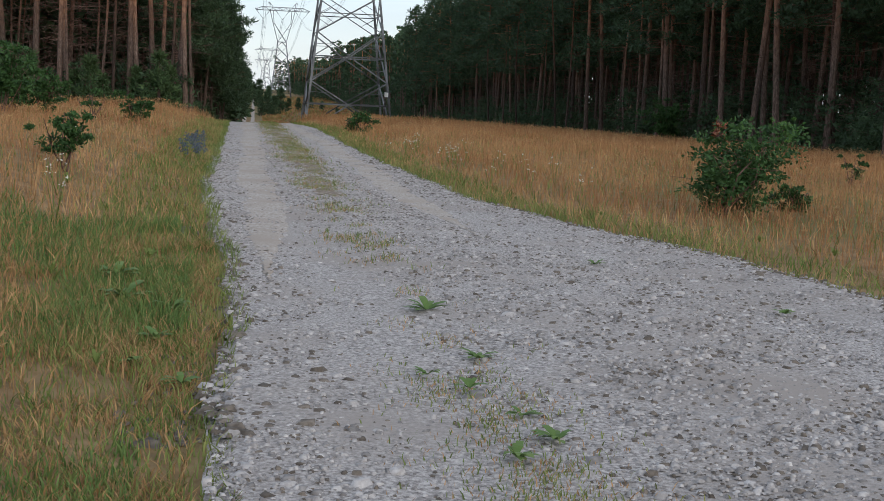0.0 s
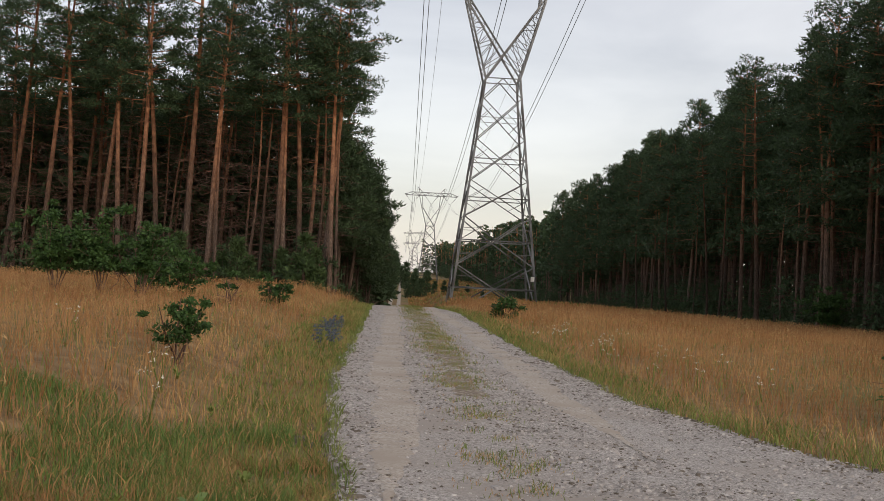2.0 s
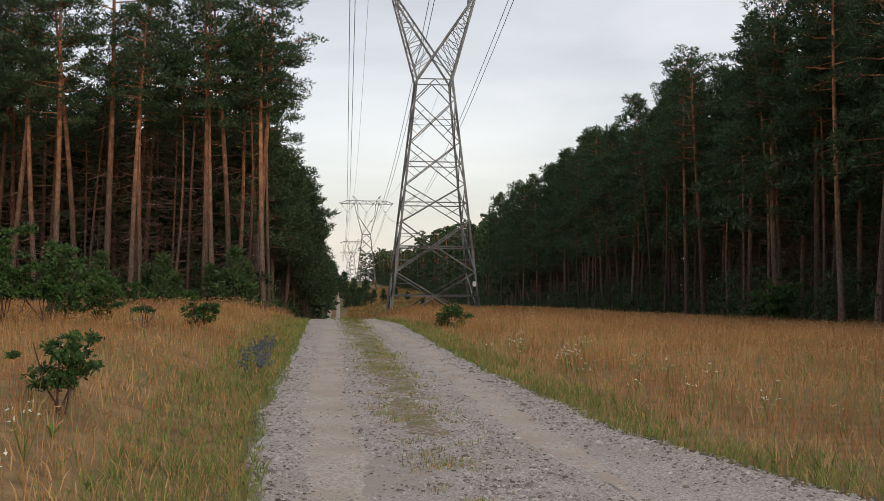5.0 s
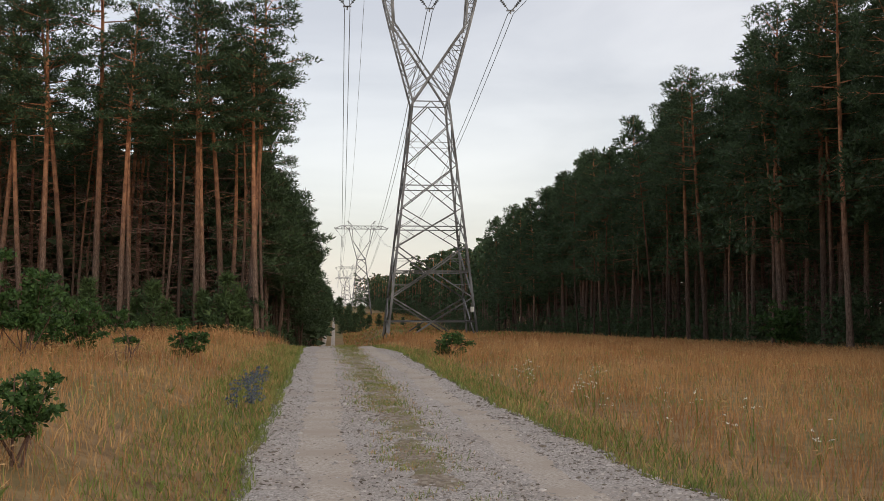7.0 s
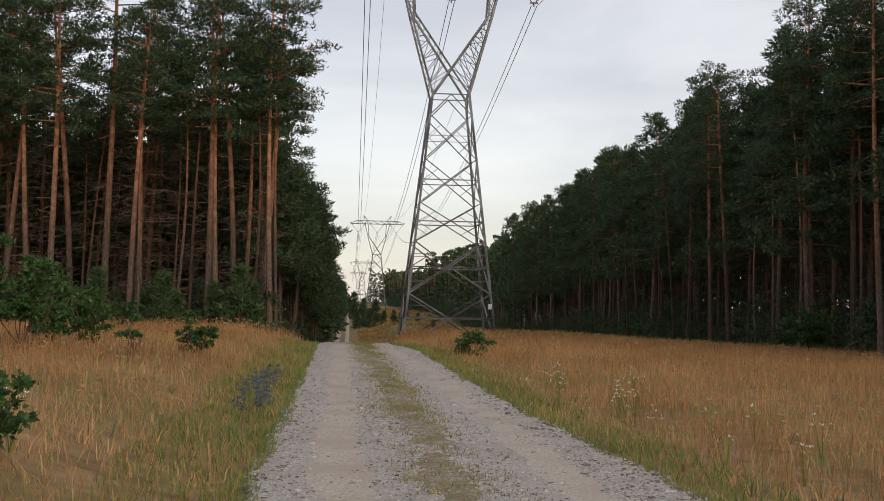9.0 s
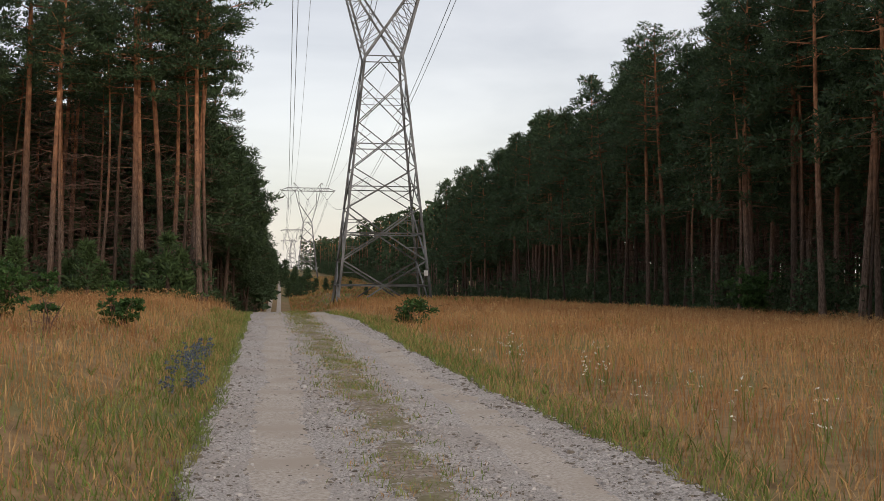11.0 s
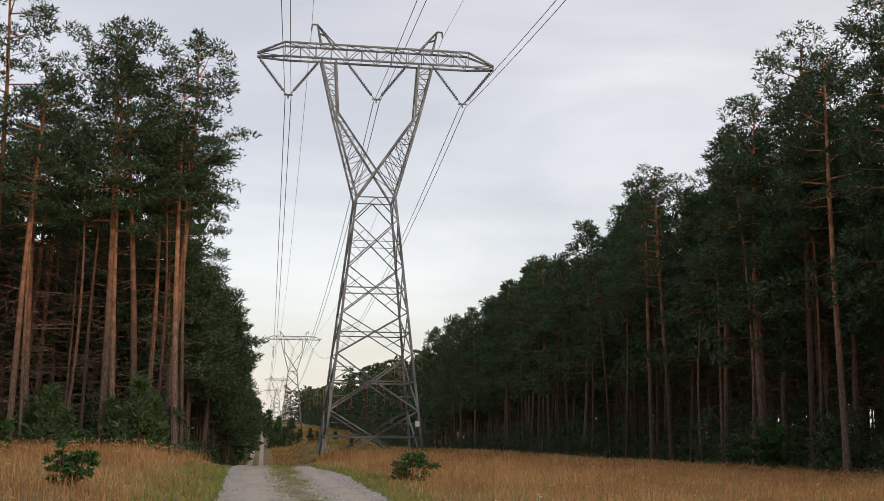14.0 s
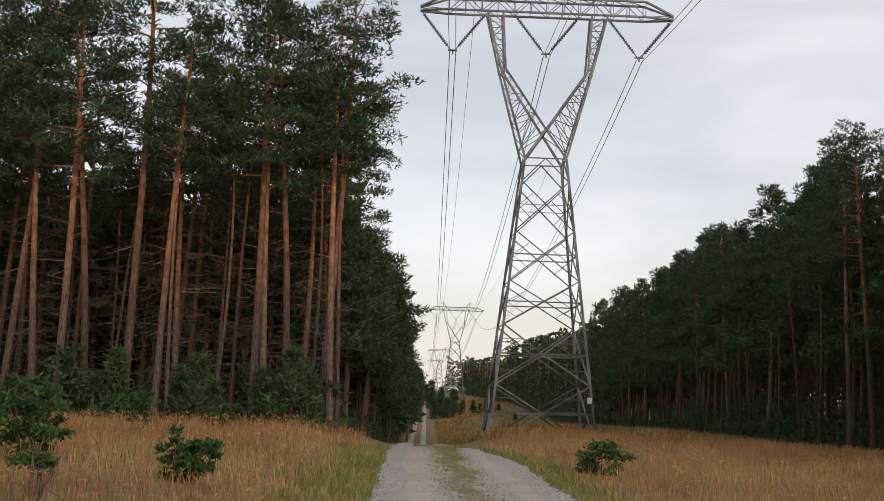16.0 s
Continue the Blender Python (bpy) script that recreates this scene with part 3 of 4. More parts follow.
# front of the left wood, facing the meadow: across, size, lean, kind
FRONT = [(-15.9, 0.82, 4.5, 1), (-14.6, 0.80, 0.5, 0), (-13.3, 0.80, 1, 3), (-12.1, 0.78, -2.0, 1), (-11.3, 0.84, -0.5, 2), (-10.5, 0.84, -1.2, 0), (-9.2, 0.93, -2.5, 3), (-8.1, 0.76, 3.0, 1),
         (-7.7, 0.80, 1.6, 7), (-6.5, 0.80, 2.4, 8), (-5.8, 0.86, 4.0, 7), (-5.0, 0.84, -1.4, 2), (-4.65, 0.80, -0.6, 1), (-4.05, 0.83, -0.2, 0), (-3.3, 0.84, 0.6, 8), (-2.85, 0.83, -0.3, 3),
         (-2.45, 0.78, -0.3, 1), (-2.2, 0.90, 0.8, 7), (-17.5, 0.82, 1, 3), (-19.4, 0.80, -1, 0), (-21.6, 0.82, 0, 2)]
for k, (x, size, lean, kind) in enumerate(FRONT):
    ob = put_pine(x, 58 + rng.uniform(-0.7, 0.7), kind, size)
    ob.rotation_euler = (0, radians(lean), 0)
spots = []
for row in range(4):
    for k in range(9):
        spots.append((-3.6 - 2.7 * k + rng.uniform(-0.9, 0.9), 62.5 + 3.0 * row + rng.uniform(-1.1, 1.1), 0.80, (0, 7, 1, 8, 3, 7, 2, 8, 1)[(k + 2 * row) % 9]))
for k in range(46):                         # left edge along the track
    y = 66 + 2.7 * k + rng.uniform(-0.8, 0.8)
    spots.append((left_edge(y) + 0.65 - rng.uniform(0, 1.0), y, 0.98, 9 + k % 2))
for x, y in ((26.0, 62.8), (26.6, 60.2), (25.6, 70.4), (26.2, 85.6), (25.8, 88.2), (26.0, 55.8), (26.4, 51.4), (26.5, 67.0)):
    spots.append((x, y, 1.14 if y < 68 else 1.04, int(rng.integers(0, 4))))
for row in range(2):                        # right edge
    for k in range(26 if row == 0 else 48):
        y = 24 + (7.0, 3.4)[row] * k + rng.uniform(-1.3, 1.3)
        spots.append((1.0 + float(right_edge(y)) + 2.6 * row + rng.uniform(-0.8, 1.2), y, 1.04 if y < 140 else 1.1, 4 + (k + row) % 3))
for k, y in enumerate((44.6, 58.2, 66.0, 71.5, 76.8, 81.0, 92.5, 97.6, 104.0, 109.5, 118.0, 127.0)):   # thin pale stems before the right edge
    spots.append((25.4 + 0.5 * (k % 3), y, 0.9 + 0.08 * (k % 4), 7 + k % 2))
for x, y, size, k in spots:
    put_pine(x, y, k, size * rng.uniform(0.91, 1.06), rng.uniform(-1.5, 1.5), rng.uniform(0, 360))


def forest_mass(name, places, seed, sides=4, per=8, limbs=24, label="", heights=(15.5, 19), lowest=0.28):
    """Deep or distant pines joined in one: trunks and rough crowns."""
    r = np.random.default_rng(seed)
    tv, tf, cs, sz = [], [], [], []
    for x, y in places:
        z0, tall = float(height(x, y)), r.uniform(*heights)
        v, f = tube([(x, y, z0 - 0.3), (x + r.normal(0, 0.12), y, z0 + tall * 0.55), (x + r.normal(0, 0.2), y, z0 + tall)], [0.12, 0.09, 0.03], sides)
        k = len(tv)
        tv += v
        tf += [tuple(i + k for i in q) for q in f]
        low = lowest + r.uniform(0, 0.14)
        for j in range(limbs):
            s = r.uniform(0, 1)
            rad = 2.1 * (1.05 - 0.75 * s) * math.sqrt(r.uniform(0.1, 1))
            a = r.uniform(0, 6.283)
            cs.append((x + rad * math.cos(a), y + rad * math.sin(a), z0 + tall * (low + (1 - low) * s))), sz.append(r.uniform(0.6, 1.0))
    root = tagged(new(name), label, "forest", kind="stuff")
    part_of("trunks", mesh_of("trunks", tv, tf, BARK), root)
    v, q = tufts(cs, sz, per, r, blade=0.75, wide=0.55)
    part_of("crowns", quick_mesh("crowns", v, q, NEEDLE), root)


deep = [(x + rng.uniform(-1, 1), y + rng.uniform(-1, 1)) for x in np.arange(-75, -6, 3.0) for y in np.arange(74, 126, 3.2)]
deep += [(x + rng.uniform(-1, 1), y + rng.uniform(-1, 1)) for x in np.arange(-75, -24, 3.0) for y in np.arange(57, 73, 3.0)]
deep += [(x + rng.uniform(-0.8, 0.8), y + rng.uniform(-1, 1)) for x in np.arange(-30, -3.0, 2.6) for y in np.arange(70, 118, 3.4)]
forest_mass("forest_left", deep, 3, label="dark depth of the dense pine forest", heights=(9.5, 13.0))
deep = [(x + rng.uniform(-1, 1), y + rng.uniform(-1, 1)) for x in np.arange(34.0, 85, 3.2) for y in np.arange(22, 200, 3.4)]
forest_mass("forest_right", deep, 4, label="dark depth of the dense pine forest")
far = [(float(left_edge(y)) + 1.6 - rng.uniform(0, 12), y) for y in np.arange(132, 560, 0.9)]
forest_mass("forest_far_left", far, 6, 3, 7, 18, label="distant young pine woods along the clearing", heights=(7.5, 9.5), lowest=0.15)
far = [(float(right_edge(y)) + rng.uniform(0, 20), y) for y in np.arange(185, 380, 0.6)]
forest_mass("forest_far_right", far, 7, 3, 8, 22, label="distant tall pine woods along the clearing", heights=(16, 19), lowest=0.2)
far = [(float(right_edge(y)) + rng.uniform(0, 20), y) for y in np.arange(380, 560, 0.8)] + [(x, 470 + rng.uniform(0, 60)) for x in np.arange(14, 75, 0.9)]
forest_mass("forest_far", far, 9, 3, 7, 18, label="distant pine woods closing the clearing", heights=(11, 14), lowest=0.08)


def thicket(name, places, seed, label):
    """Dark low growth under the trees, joined."""
    r = np.random.default_rng(seed)
    cs, sz = [], []
    for x, y, tall in places:
        z0 = float(height(x, y))
        for k in range(int(14 + 10 * tall)):
            s = r.uniform(0, 1)
            rad = 0.75 * tall ** 0.6 * (1.1 - 0.8 * s) * math.sqrt(r.uniform(0, 1))
            a = r.uniform(0, 6.283)
            cs.append((x + rad * math.cos(a), y + rad * math.sin(a), z0 + 0.15 + tall * s)), sz.append(r.uniform(0.25, 0.5))
    v, q = tufts(cs, sz, 9, r, blade=0.22, wide=0.09)
    tagged(new(name, quick_mesh(name, v, q, NEEDLE)), label, "undergrowth", kind="stuff")


low = [(x + rng.uniform(-0.8, 0.8), 57.5 + rng.uniform(-0.6, 2.5), rng.choice([0.7, 1.0, 1.5, 2.2])) for x in np.arange(-24, -3, 0.55)]
low += [(left_edge(y) + rng.uniform(-1.2, 0.4), y, rng.choice([0.6, 1.0, 1.6])) for y in np.arange(58, 150, 1.5)]
low += [(x, y, rng.uniform(2.5, 6.5)) for x, y in zip(rng.uniform(-45, -3.4, 420), rng.uniform(72, 110, 420))]
low += [(26.6 + rng.uniform(-0.8, 3.5), y, rng.choice([0.8, 1.2, 1.8, 2.6, 3.2])) for y in np.arange(26, 190, 0.8)]
low += [(x, y, rng.uniform(1.5, 5)) for x, y in zip(rng.uniform(31, 40, 300), rng.uniform(24, 195, 300))]
low += [(x, y, rng.uniform(1.5, 4)) for x, y in zip(rng.uniform(60, 70, 200), rng.uniform(24, 195, 200))]
low += [(float(right_edge(y)) + rng.uniform(-0.5, 5), y, rng.uniform(2, 5)) for y in np.arange(188, 460, 0.9)]
low += [(float(left_edge(y)) - rng.uniform(-0.3, 4), y, rng.uniform(1.5, 4)) for y in np.arange(130, 400, 1.1)]
low += [(x, 468 + rng.uniform(0, 6), rng.uniform(4, 8)) for x in np.arange(13, 60, 0.6)]
thicket("undergrowth", low, 8, "dark green young spruce and scrub under the pines")


def dead_branches(name, spots, seed, label):
    """Dry bare lower branches of the crowded pines, joined."""
    r = np.random.default_rng(seed)
    lv, lf = [], []
    for x, y in spots:
        z0 = float(height(x, y))
        for k in range(16):
            a, z, ln = r.uniform(0, 6.283), r.uniform(1.0, 9.0), r.uniform(0.8, 2.2)
            p = Vector((x, y, z0 + z))
            q = p + Vector((math.cos(a) * ln, math.sin(a) * ln, r.uniform(-0.5, 0.2)))
            limb(p, q, 0.016, 0.005, lv, lf)
            for e in range(2):
                b = p.lerp(q, r.uniform(0.4, 0.9))
                limb(b, b + Vector(r.normal(0, 0.35, 3)), 0.010, 0.004, lv, lf)
    tagged(new(name, mesh_of(name, lv, lf, TWIG)), label, "branches", kind="stuff")


dead_branches("dry_branches", [(-2.8 - rng.uniform(0, 26), 60 + rng.uniform(0, 14)) for k in range(170)] + [(27.5 + rng.uniform(0, 5), 40 + rng.uniform(0, 120)) for k in range(120)], 41, "dry brown lower branches of the crowded pines")


# ---------------------------------------------------------------- meadow grass
def grass(name, label, count, place, mat, tall, wide, seed, droop=0.35, lift=0.0):
    """Blades of two segments, standing on the ground."""
    r = np.random.default_rng(seed)
    x, y = place(r, count)
    n = len(x)
    z = height(x, y) + lift
    dist = np.maximum(4, y)
    stand = 0.5 + 0.25 * (np.sin(0.9 * x + 0.6 * y + 1.0) + np.sin(0.55 * y - 1.3 * x + 0.4 * np.sin(1.7 * y))) * np.sin(0.37 * y + 0.21 * x + 2)
    h = tall * r.uniform(0.40, 1.1, n) * (0.62 + 0.66 * stand) * (0.5 + 0.5 * smooth(5, 13, y))
    w = wide * r.uniform(0.7, 1.3, n) * np.maximum(1, dist / 9) ** 0.45
    a, b = r.uniform(0, 6.283, n), r.uniform(0, 6.283, n)
    sx, sy = np.cos(a) * w / 2, np.sin(a) * w / 2
    dx, dy = np.cos(b) * h * droop * r.uniform(0.1, 1, n), np.sin(b) * h * droop * r.uniform(0.1, 1, n)
    v = np.empty((n, 6, 3), np.float32)
    v[:, 0] = np.stack([x - sx, y - sy, z], 1)
    v[:, 1] = np.stack([x + sx, y + sy, z], 1)
    v[:, 2] = np.stack([x + 0.8 * sx + dx * 0.35, y + 0.8 * sy + dy * 0.35, z + h * 0.6], 1)
    v[:, 3] = np.stack([x - 0.8 * sx + dx * 0.35, y - 0.8 * sy + dy * 0.35, z + h * 0.6], 1)
    v[:, 4] = np.stack([x + 0.15 * sx + dx, y + 0.15 * sy + dy, z + h], 1)
    v[:, 5] = np.stack([x - 0.15 * sx + dx, y - 0.15 * sy + dy, z + h], 1)
    k = np.arange(n)[:, None] * 6
    q = np.concatenate([k + np.array([0, 1, 2, 3]), k + np.array([3, 2, 4, 5])], 0)
    tagged(new(name, quick_mesh(name, v.reshape(-1, 3), q, mat)), label, "grass", kind="stuff")


def meadow(y0, y1, xl, xr, gap):
    def place(r, count):
        y = y0 + (y1 - y0) * r.uniform(0, 1, count) ** 1.5
        x = r.uniform(xl, xr, count)
        l, rt = road_left(y) - gap * r.uniform(0.5, 1.6, count), road_right(y) + gap * r.uniform(0.4, 1.2, count)
        keep = (x < l) | (x > rt)
        return x[keep], y[keep]
    return place


def verge(y0, y1, near, far):
    def place(r, count):
        y = y0 + (y1 - y0) * r.uniform(0, 1, count) ** 1.5
        d = near + (far - near) * r.uniform(0, 1, count) ** 1.4
        left = r.uniform(0, 1, count) < 0.6
        x = np.where(left, road_left(y) - d, road_right(y) + d * 0.7)
        return x, y
    return place


def middle(y0, y1):
    def place(r, count):
        y = y0 + (y1 - y0) * r.uniform(0, 1, count) ** 1.3
        x = strip_line(y) + r.normal(0, 0.22, count)
        patch = 0.6 * np.sin(1.3 * y + 0.6 + 1.7 * np.sin(0.43 * y)) + 0.5 * np.sin(4.1 * y + 3 * x) + 0.6 * np.sin(7.3 * y - 9 * x) + 0.4 * np.sin(2.9 * y + 11 * x) + 0.9 * smooth(12, 26, y) + 0.6 * (1 - smooth(5.5, 7.0, y))
        keep = patch > r.uniform(-0.2, 1.7, count)
        return x[keep], y[keep]
    return place


def lush(r, count):
    """Green patch on the near bank."""
    y = 3.4 + 9.5 * r.uniform(0, 1, count)
    x = road_left(y) - 0.25 - 2.9 * r.uniform(0, 1, count) ** 1.3
    keep = np.sin(2.3 * x + 1.1 * y) + np.sin(1.3 * y - 3.1 * x + 1) > r.uniform(-0.9, 0.9, count)
    return x[keep], y[keep]


grass("lush_grass", "lush green grass patch on the near bank", 30000, lush, WEED, 0.16, 0.008, 15, 0.9)
def near_bank(r, count):
    """Trampled bank close to the start of the walk."""
    y = 2.5 + 9.0 * r.uniform(0, 1, count)
    x = road_left(y) - 0.05 - 3.4 * r.uniform(0, 1, count) ** 1.2
    keep = np.sin(3.1 * x + 2.3 * y) + np.sin(4.3 * y - 2.1 * x + 2) + 0.7 * np.sin(9 * x + 7 * y) > r.uniform(-1.6, 1.0, count)
    return x[keep], y[keep]


grass("trampled_straw", "short trampled straw on the near bank", 60000, near_bank, STRAW, 0.11, 0.005, 18, 1.7)
grass("bank_grass", "low green grass tufts on the near bank", 26000, near_bank, GREEN_GRASS, 0.13, 0.006, 19, 1.2)
grass("dry_grass", "tall golden dry meadow grass with pale seed heads", 235000, meadow(5, 72, -30, 31, 1.5), GOLD, 0.42, 0.0046, 1, 0.45)
grass("short_grass", "short faded grass between the taller stalks", 60000, meadow(3, 60, -22, 22, 0.5), STRAW, 0.22, 0.010, 2, 0.8)
grass("green_grass", "patchy green meadow grass", 20000, meadow(3, 50, -12, 14, 0.5), GREEN_GRASS, 0.20, 0.009, 12, 0.8)
grass("verge_grass", "green grass along the edge of the track", 26000, verge(2.5, 55, -0.12, 1.2), GREEN_GRASS, 0.17, 0.008, 3, 0.9)
grass("verge_straw", "withered straw mixed into the verge", 18000, verge(2.5, 55, 0.05, 2.2), STRAW, 0.16, 0.007, 13, 1.1)
grass("middle_grass", "sparse low grass on the strip between the ruts", 22000, middle(3, 58), GREEN_GRASS, 0.07, 0.006, 4, 1.0, 0.055)
grass("middle_straw", "dry bits of grass on the strip between the ruts", 20000, middle(3, 58), STRAW, 0.05, 0.005, 14, 1.6, 0.055)


def dip(r, count):
    """The slope beyond the crest, up to the far rise."""
    y = 72 + 330 * r.uniform(0, 1, count) ** 1.3
    x = drift(y) + np.where(r.uniform(0, 1, count) < 0.85, r.uniform(2.2, 24, count), r.uniform(-2.4, -1.8, count))
    keep = (y > 110) | (x > 4.0)
    return x[keep], y[keep]


grass("far_grass", "tawny grass on the slope beyond the crest", 30000, dip, GOLD, 0.45, 0.03, 16, 0.8)
grass("far_green_grass", "dull green grass on the slope beyond the crest", 16000, dip, GREEN_GRASS, 0.4, 0.03, 17, 0.8)


def seed_heads(count, seed):
    """Pale drooping panicles over the dry grass."""
    r = np.random.default_rng(seed)
    x, y = meadow(5, 60, -26, 28, 1.3)(r, count)
    n = len(x)
    z = height(x, y) + 0.40 * r.uniform(0.55, 1.15, n)
    c = np.stack([x, y, z], 1)
    v, q = tufts(c, np.full(n, 0.04), 3, r, blade=0.065, wide=0.011)
    grow = np.repeat(np.maximum(1, np.repeat(y, 3) / 16) ** 0.5, 4)[:, None]
    base = np.repeat(np.repeat(c, 3, 0), 4, 0)
    tagged(new("seed_heads", quick_mesh("seed_heads", base + (v - base) * grow, q, STRAW)), "pale seed heads of the dry meadow grass", "grass", kind="stuff")


seed_heads(13000, 21)


# ---------------------------------------------------------------- stones
def stones(name, count, place, size, mat, seed, label):
    r = np.random.default_rng(seed)
    x, y = place(r, count)
    n = len(x)
    w = (x - road_left(y)) / (road_right(y) - road_left(y))
    rut = -0.02 * np.exp(-((w - 0.22) / 0.12) ** 2) - 0.03 * np.exp(-((w - 0.78) / 0.12) ** 2) + 0.02 * np.exp(-((w - 0.5) / 0.1) ** 2)
    z = height(x, y) + np.where((w > 0) & (w < 1), 0.058 + rut, 0.01)
    box = np.array([(-1, -1, -0.7), (1, -1, -0.7), (1, 1, -0.7), (-1, 1, -0.7), (-0.6, -0.6, 0.7), (0.6, -0.6, 0.7), (0.6, 0.6, 0.7), (-0.6, 0.6, 0.7)])
    sc = size * r.lognormal(0, 0.45, n)[:, None, None] * np.stack([r.uniform(0.7, 1.4, n), r.uniform(0.7, 1.4, n), r.uniform(0.35, 0.8, n)], 1)[:, None, :]
    b = box[None] * (1 + 0.25 * r.normal(size=(n, 8, 3))) * sc
    a = r.uniform(0, 6.283, n)[:, None]
    v = np.stack([b[..., 0] * np.cos(a) - b[..., 1] * np.sin(a), b[..., 0] * np.sin(a) + b[..., 1] * np.cos(a), b[..., 2]], -1) + np.stack([x, y, z], 1)[:, None, :]
    q = np.array([(4, 5, 6, 7), (0, 1, 5, 4), (1, 2, 6, 5), (2, 3, 7, 6), (3, 0, 4, 7)])
    q = (np.arange(n)[:, None, None] * 8 + q[None]).reshape(-1, 4)
    tagged(new(name, quick_mesh(name, v.reshape(-1, 3), q, mat)), label, "stones", kind="stuff")


def on_track(y0, y1):
    def place(r, count):
        y = y0 + (y1 - y0) * r.uniform(0, 1, count) ** 1.6
        u = r.uniform(0.005, 1.0, count)
        keep = r.uniform(0, 1, count) < 0.12 + 0.85 * (1 - np.exp(-((u - 0.20) / 0.10) ** 2) - smooth(7, 14, y) * np.exp(-((u - 0.74) / 0.10) ** 2))
        x = road_left(y) + (road_right(y) - road_left(y)) * u
        return x[keep], y[keep]
    return place


def on_edges(y0, y1):
    def place(r, count):
        y = y0 + (y1 - y0) * r.uniform(0, 1, count) ** 1.5
        d = r.normal(0.05, 0.16, count)
        return np.where(r.uniform(0, 1, count) < 0.5, road_left(y) - d, road_right(y) + d), y
    return place


stones("fine_gravel", 60000, on_track(3.0, 26), 0.0065, STONE, 35, "fine pale grit over the track")
stones("gravel", 19000, on_track(3.0, 50), 0.010, STONE, 31, "loose pale gravel scattered over the track")
stones("coarse_gravel", 1500, on_track(3.0, 50), 0.017, STONE, 32, "larger pale stones lying on the track")
stones("grit", 14000, on_track(3.0, 30), 0.007, CLOD, 36, "fine dark grit over the track")
stones("clods", 2600, on_track(3.0, 45), 0.010, CLOD, 33, "dark clods and chips lying on the track")
stones("edge_clods", 2400, on_edges(5.0, 48), 0.014, CLOD, 34, "dark turf crumbs along the edge of the track")


# ---------------------------------------------------------------- shrubs, saplings and weeds
def leaves(centres, sizes, per, r, leaf, mat, name="foliage"):
    v, q = tufts(centres, sizes, per, r, 0.8, leaf, leaf * 0.62)
    return quick_mesh(name, v, q, mat)


def shrub(where, wide, tall, seed, label, category="shrub", mat=None, stems=7, per=48, leaf=0.062, from_z=0.15, lean=0.0, clumps=34, name="shrub", tip=None):
    r = np.random.default_rng(seed)
    root = thing(name, label, category, "shrubs on the meadow")
    cs, sz = [], []
    for k in range(stems):
        a = r.uniform(0, 6.283)
        reach = wide / 2 * r.uniform(0.25, 0.9)
        p, q = Vector((r.normal(0, 0.04), r.normal(0, 0.04), -0.05)), Vector((reach * math.cos(a) + lean, reach * math.sin(a), tall * r.uniform(0.55, 0.95)))
        mid = p.lerp(q, 0.5) + Vector(r.normal(0, 0.06 * wide, 3))
        lv, lf = [], []
        limb(p, mid, 0.016, 0.012, lv, lf), limb(mid, q, 0.012, 0.005, lv, lf)
        for j in range(3):
            b = mid.lerp(q, r.uniform(0, 1))
            limb(b, b + Vector(r.normal(0, 0.16 * wide, 3)), 0.007, 0.003, lv, lf)
        part_of("stem", mesh_of("stem", lv, lf, TWIG), root)
        for j in range(clumps // stems):
            c = mid.lerp(q, r.uniform(-0.5, 1.1)) + Vector(r.normal(0, 0.13 * wide, 3))
            c.z = min(tall, max(tall * from_z, c.z))
            cs.append(c), sz.append(r.uniform(0.10, 0.2) * max(0.6, wide))
    part_of("foliage", leaves(cs, sz, per, r, leaf, mat or LEAF), root)
    if tip:
        part_of("withered_shoot", leaves([Vector((-0.1, 0, tall * 0.9)), Vector((-0.05, 0.1, tall))], [0.16, 0.13], 40, r, 0.07, tip, "withered_shoot"), root, "rust-brown withered shoot")
    root.matrix_basis = pose(where[0], where[1], float(height(*where)))
    return root


shrub((6.75, 16.1), 1.7, 1.25, 51, "dense dark green oak shrub with a rusty shoot", stems=12, clumps=120, per=52, from_z=0.08, tip=RUSTY_LEAF, leaf=0.062)
shrub((8.1, 16.6), 0.75, 0.42, 52, "low spreading green shrub in dry grass", clumps=30, from_z=0.1)
shrub((12.4, 23.0), 0.6, 0.62, 53, "small leafy oak sapling in dry grass", clumps=20)
shrub((17.6, 37.0), 1.1, 1.5, 54, "bright green broadleaf sapling in the meadow", mat=BRIGHT_LEAF, clumps=34, stems=4)
shrub((25.0, 68.5), 2.2, 2.4, 55, "rounded green bush at the foot of the pines", clumps=90, stems=9, leaf=0.16, from_z=0.1)
shrub((-6.1, 33.0), 1.5, 1.9, 56, "dark oak shrub with bare lower stems", clumps=80, from_z=0.4, stems=9, leaf=0.10)
shrub((-7.1, 33.2), 1.7, 2.2, 57, "tall dark oak shrub with bare lower stems", clumps=110, from_z=0.35, stems=10, leaf=0.10)
shrub((-8.2, 33.0), 1.6, 2.3, 58, "tall dark oak shrub with bare lower stems", clumps=100, from_z=0.3, stems=9, leaf=0.10)
shrub((-2.3, 16.5), 0.75, 1.1, 59, "slender green sapling leaning over dry grass", "sapling", clumps=40, stems=4, per=60, leaf=0.05, from_z=0.25, lean=0.06, name="sapling")
shrub((-3.5, 30.0), 1.0, 0.8, 60, "thin straggling shrub with sparse leaves", clumps=9, stems=7, from_z=0.6, leaf=0.07)
shrub((-2.75, 34.5), 0.95, 0.72, 61, "small rounded green shrub in dry grass", clumps=40, stems=7, leaf=0.085)
shrub((-6.5, 37.2), 1.6, 0.8, 62, "low broken shrub with bare twigs", clumps=40, stems=10, from_z=0.4, leaf=0.09)
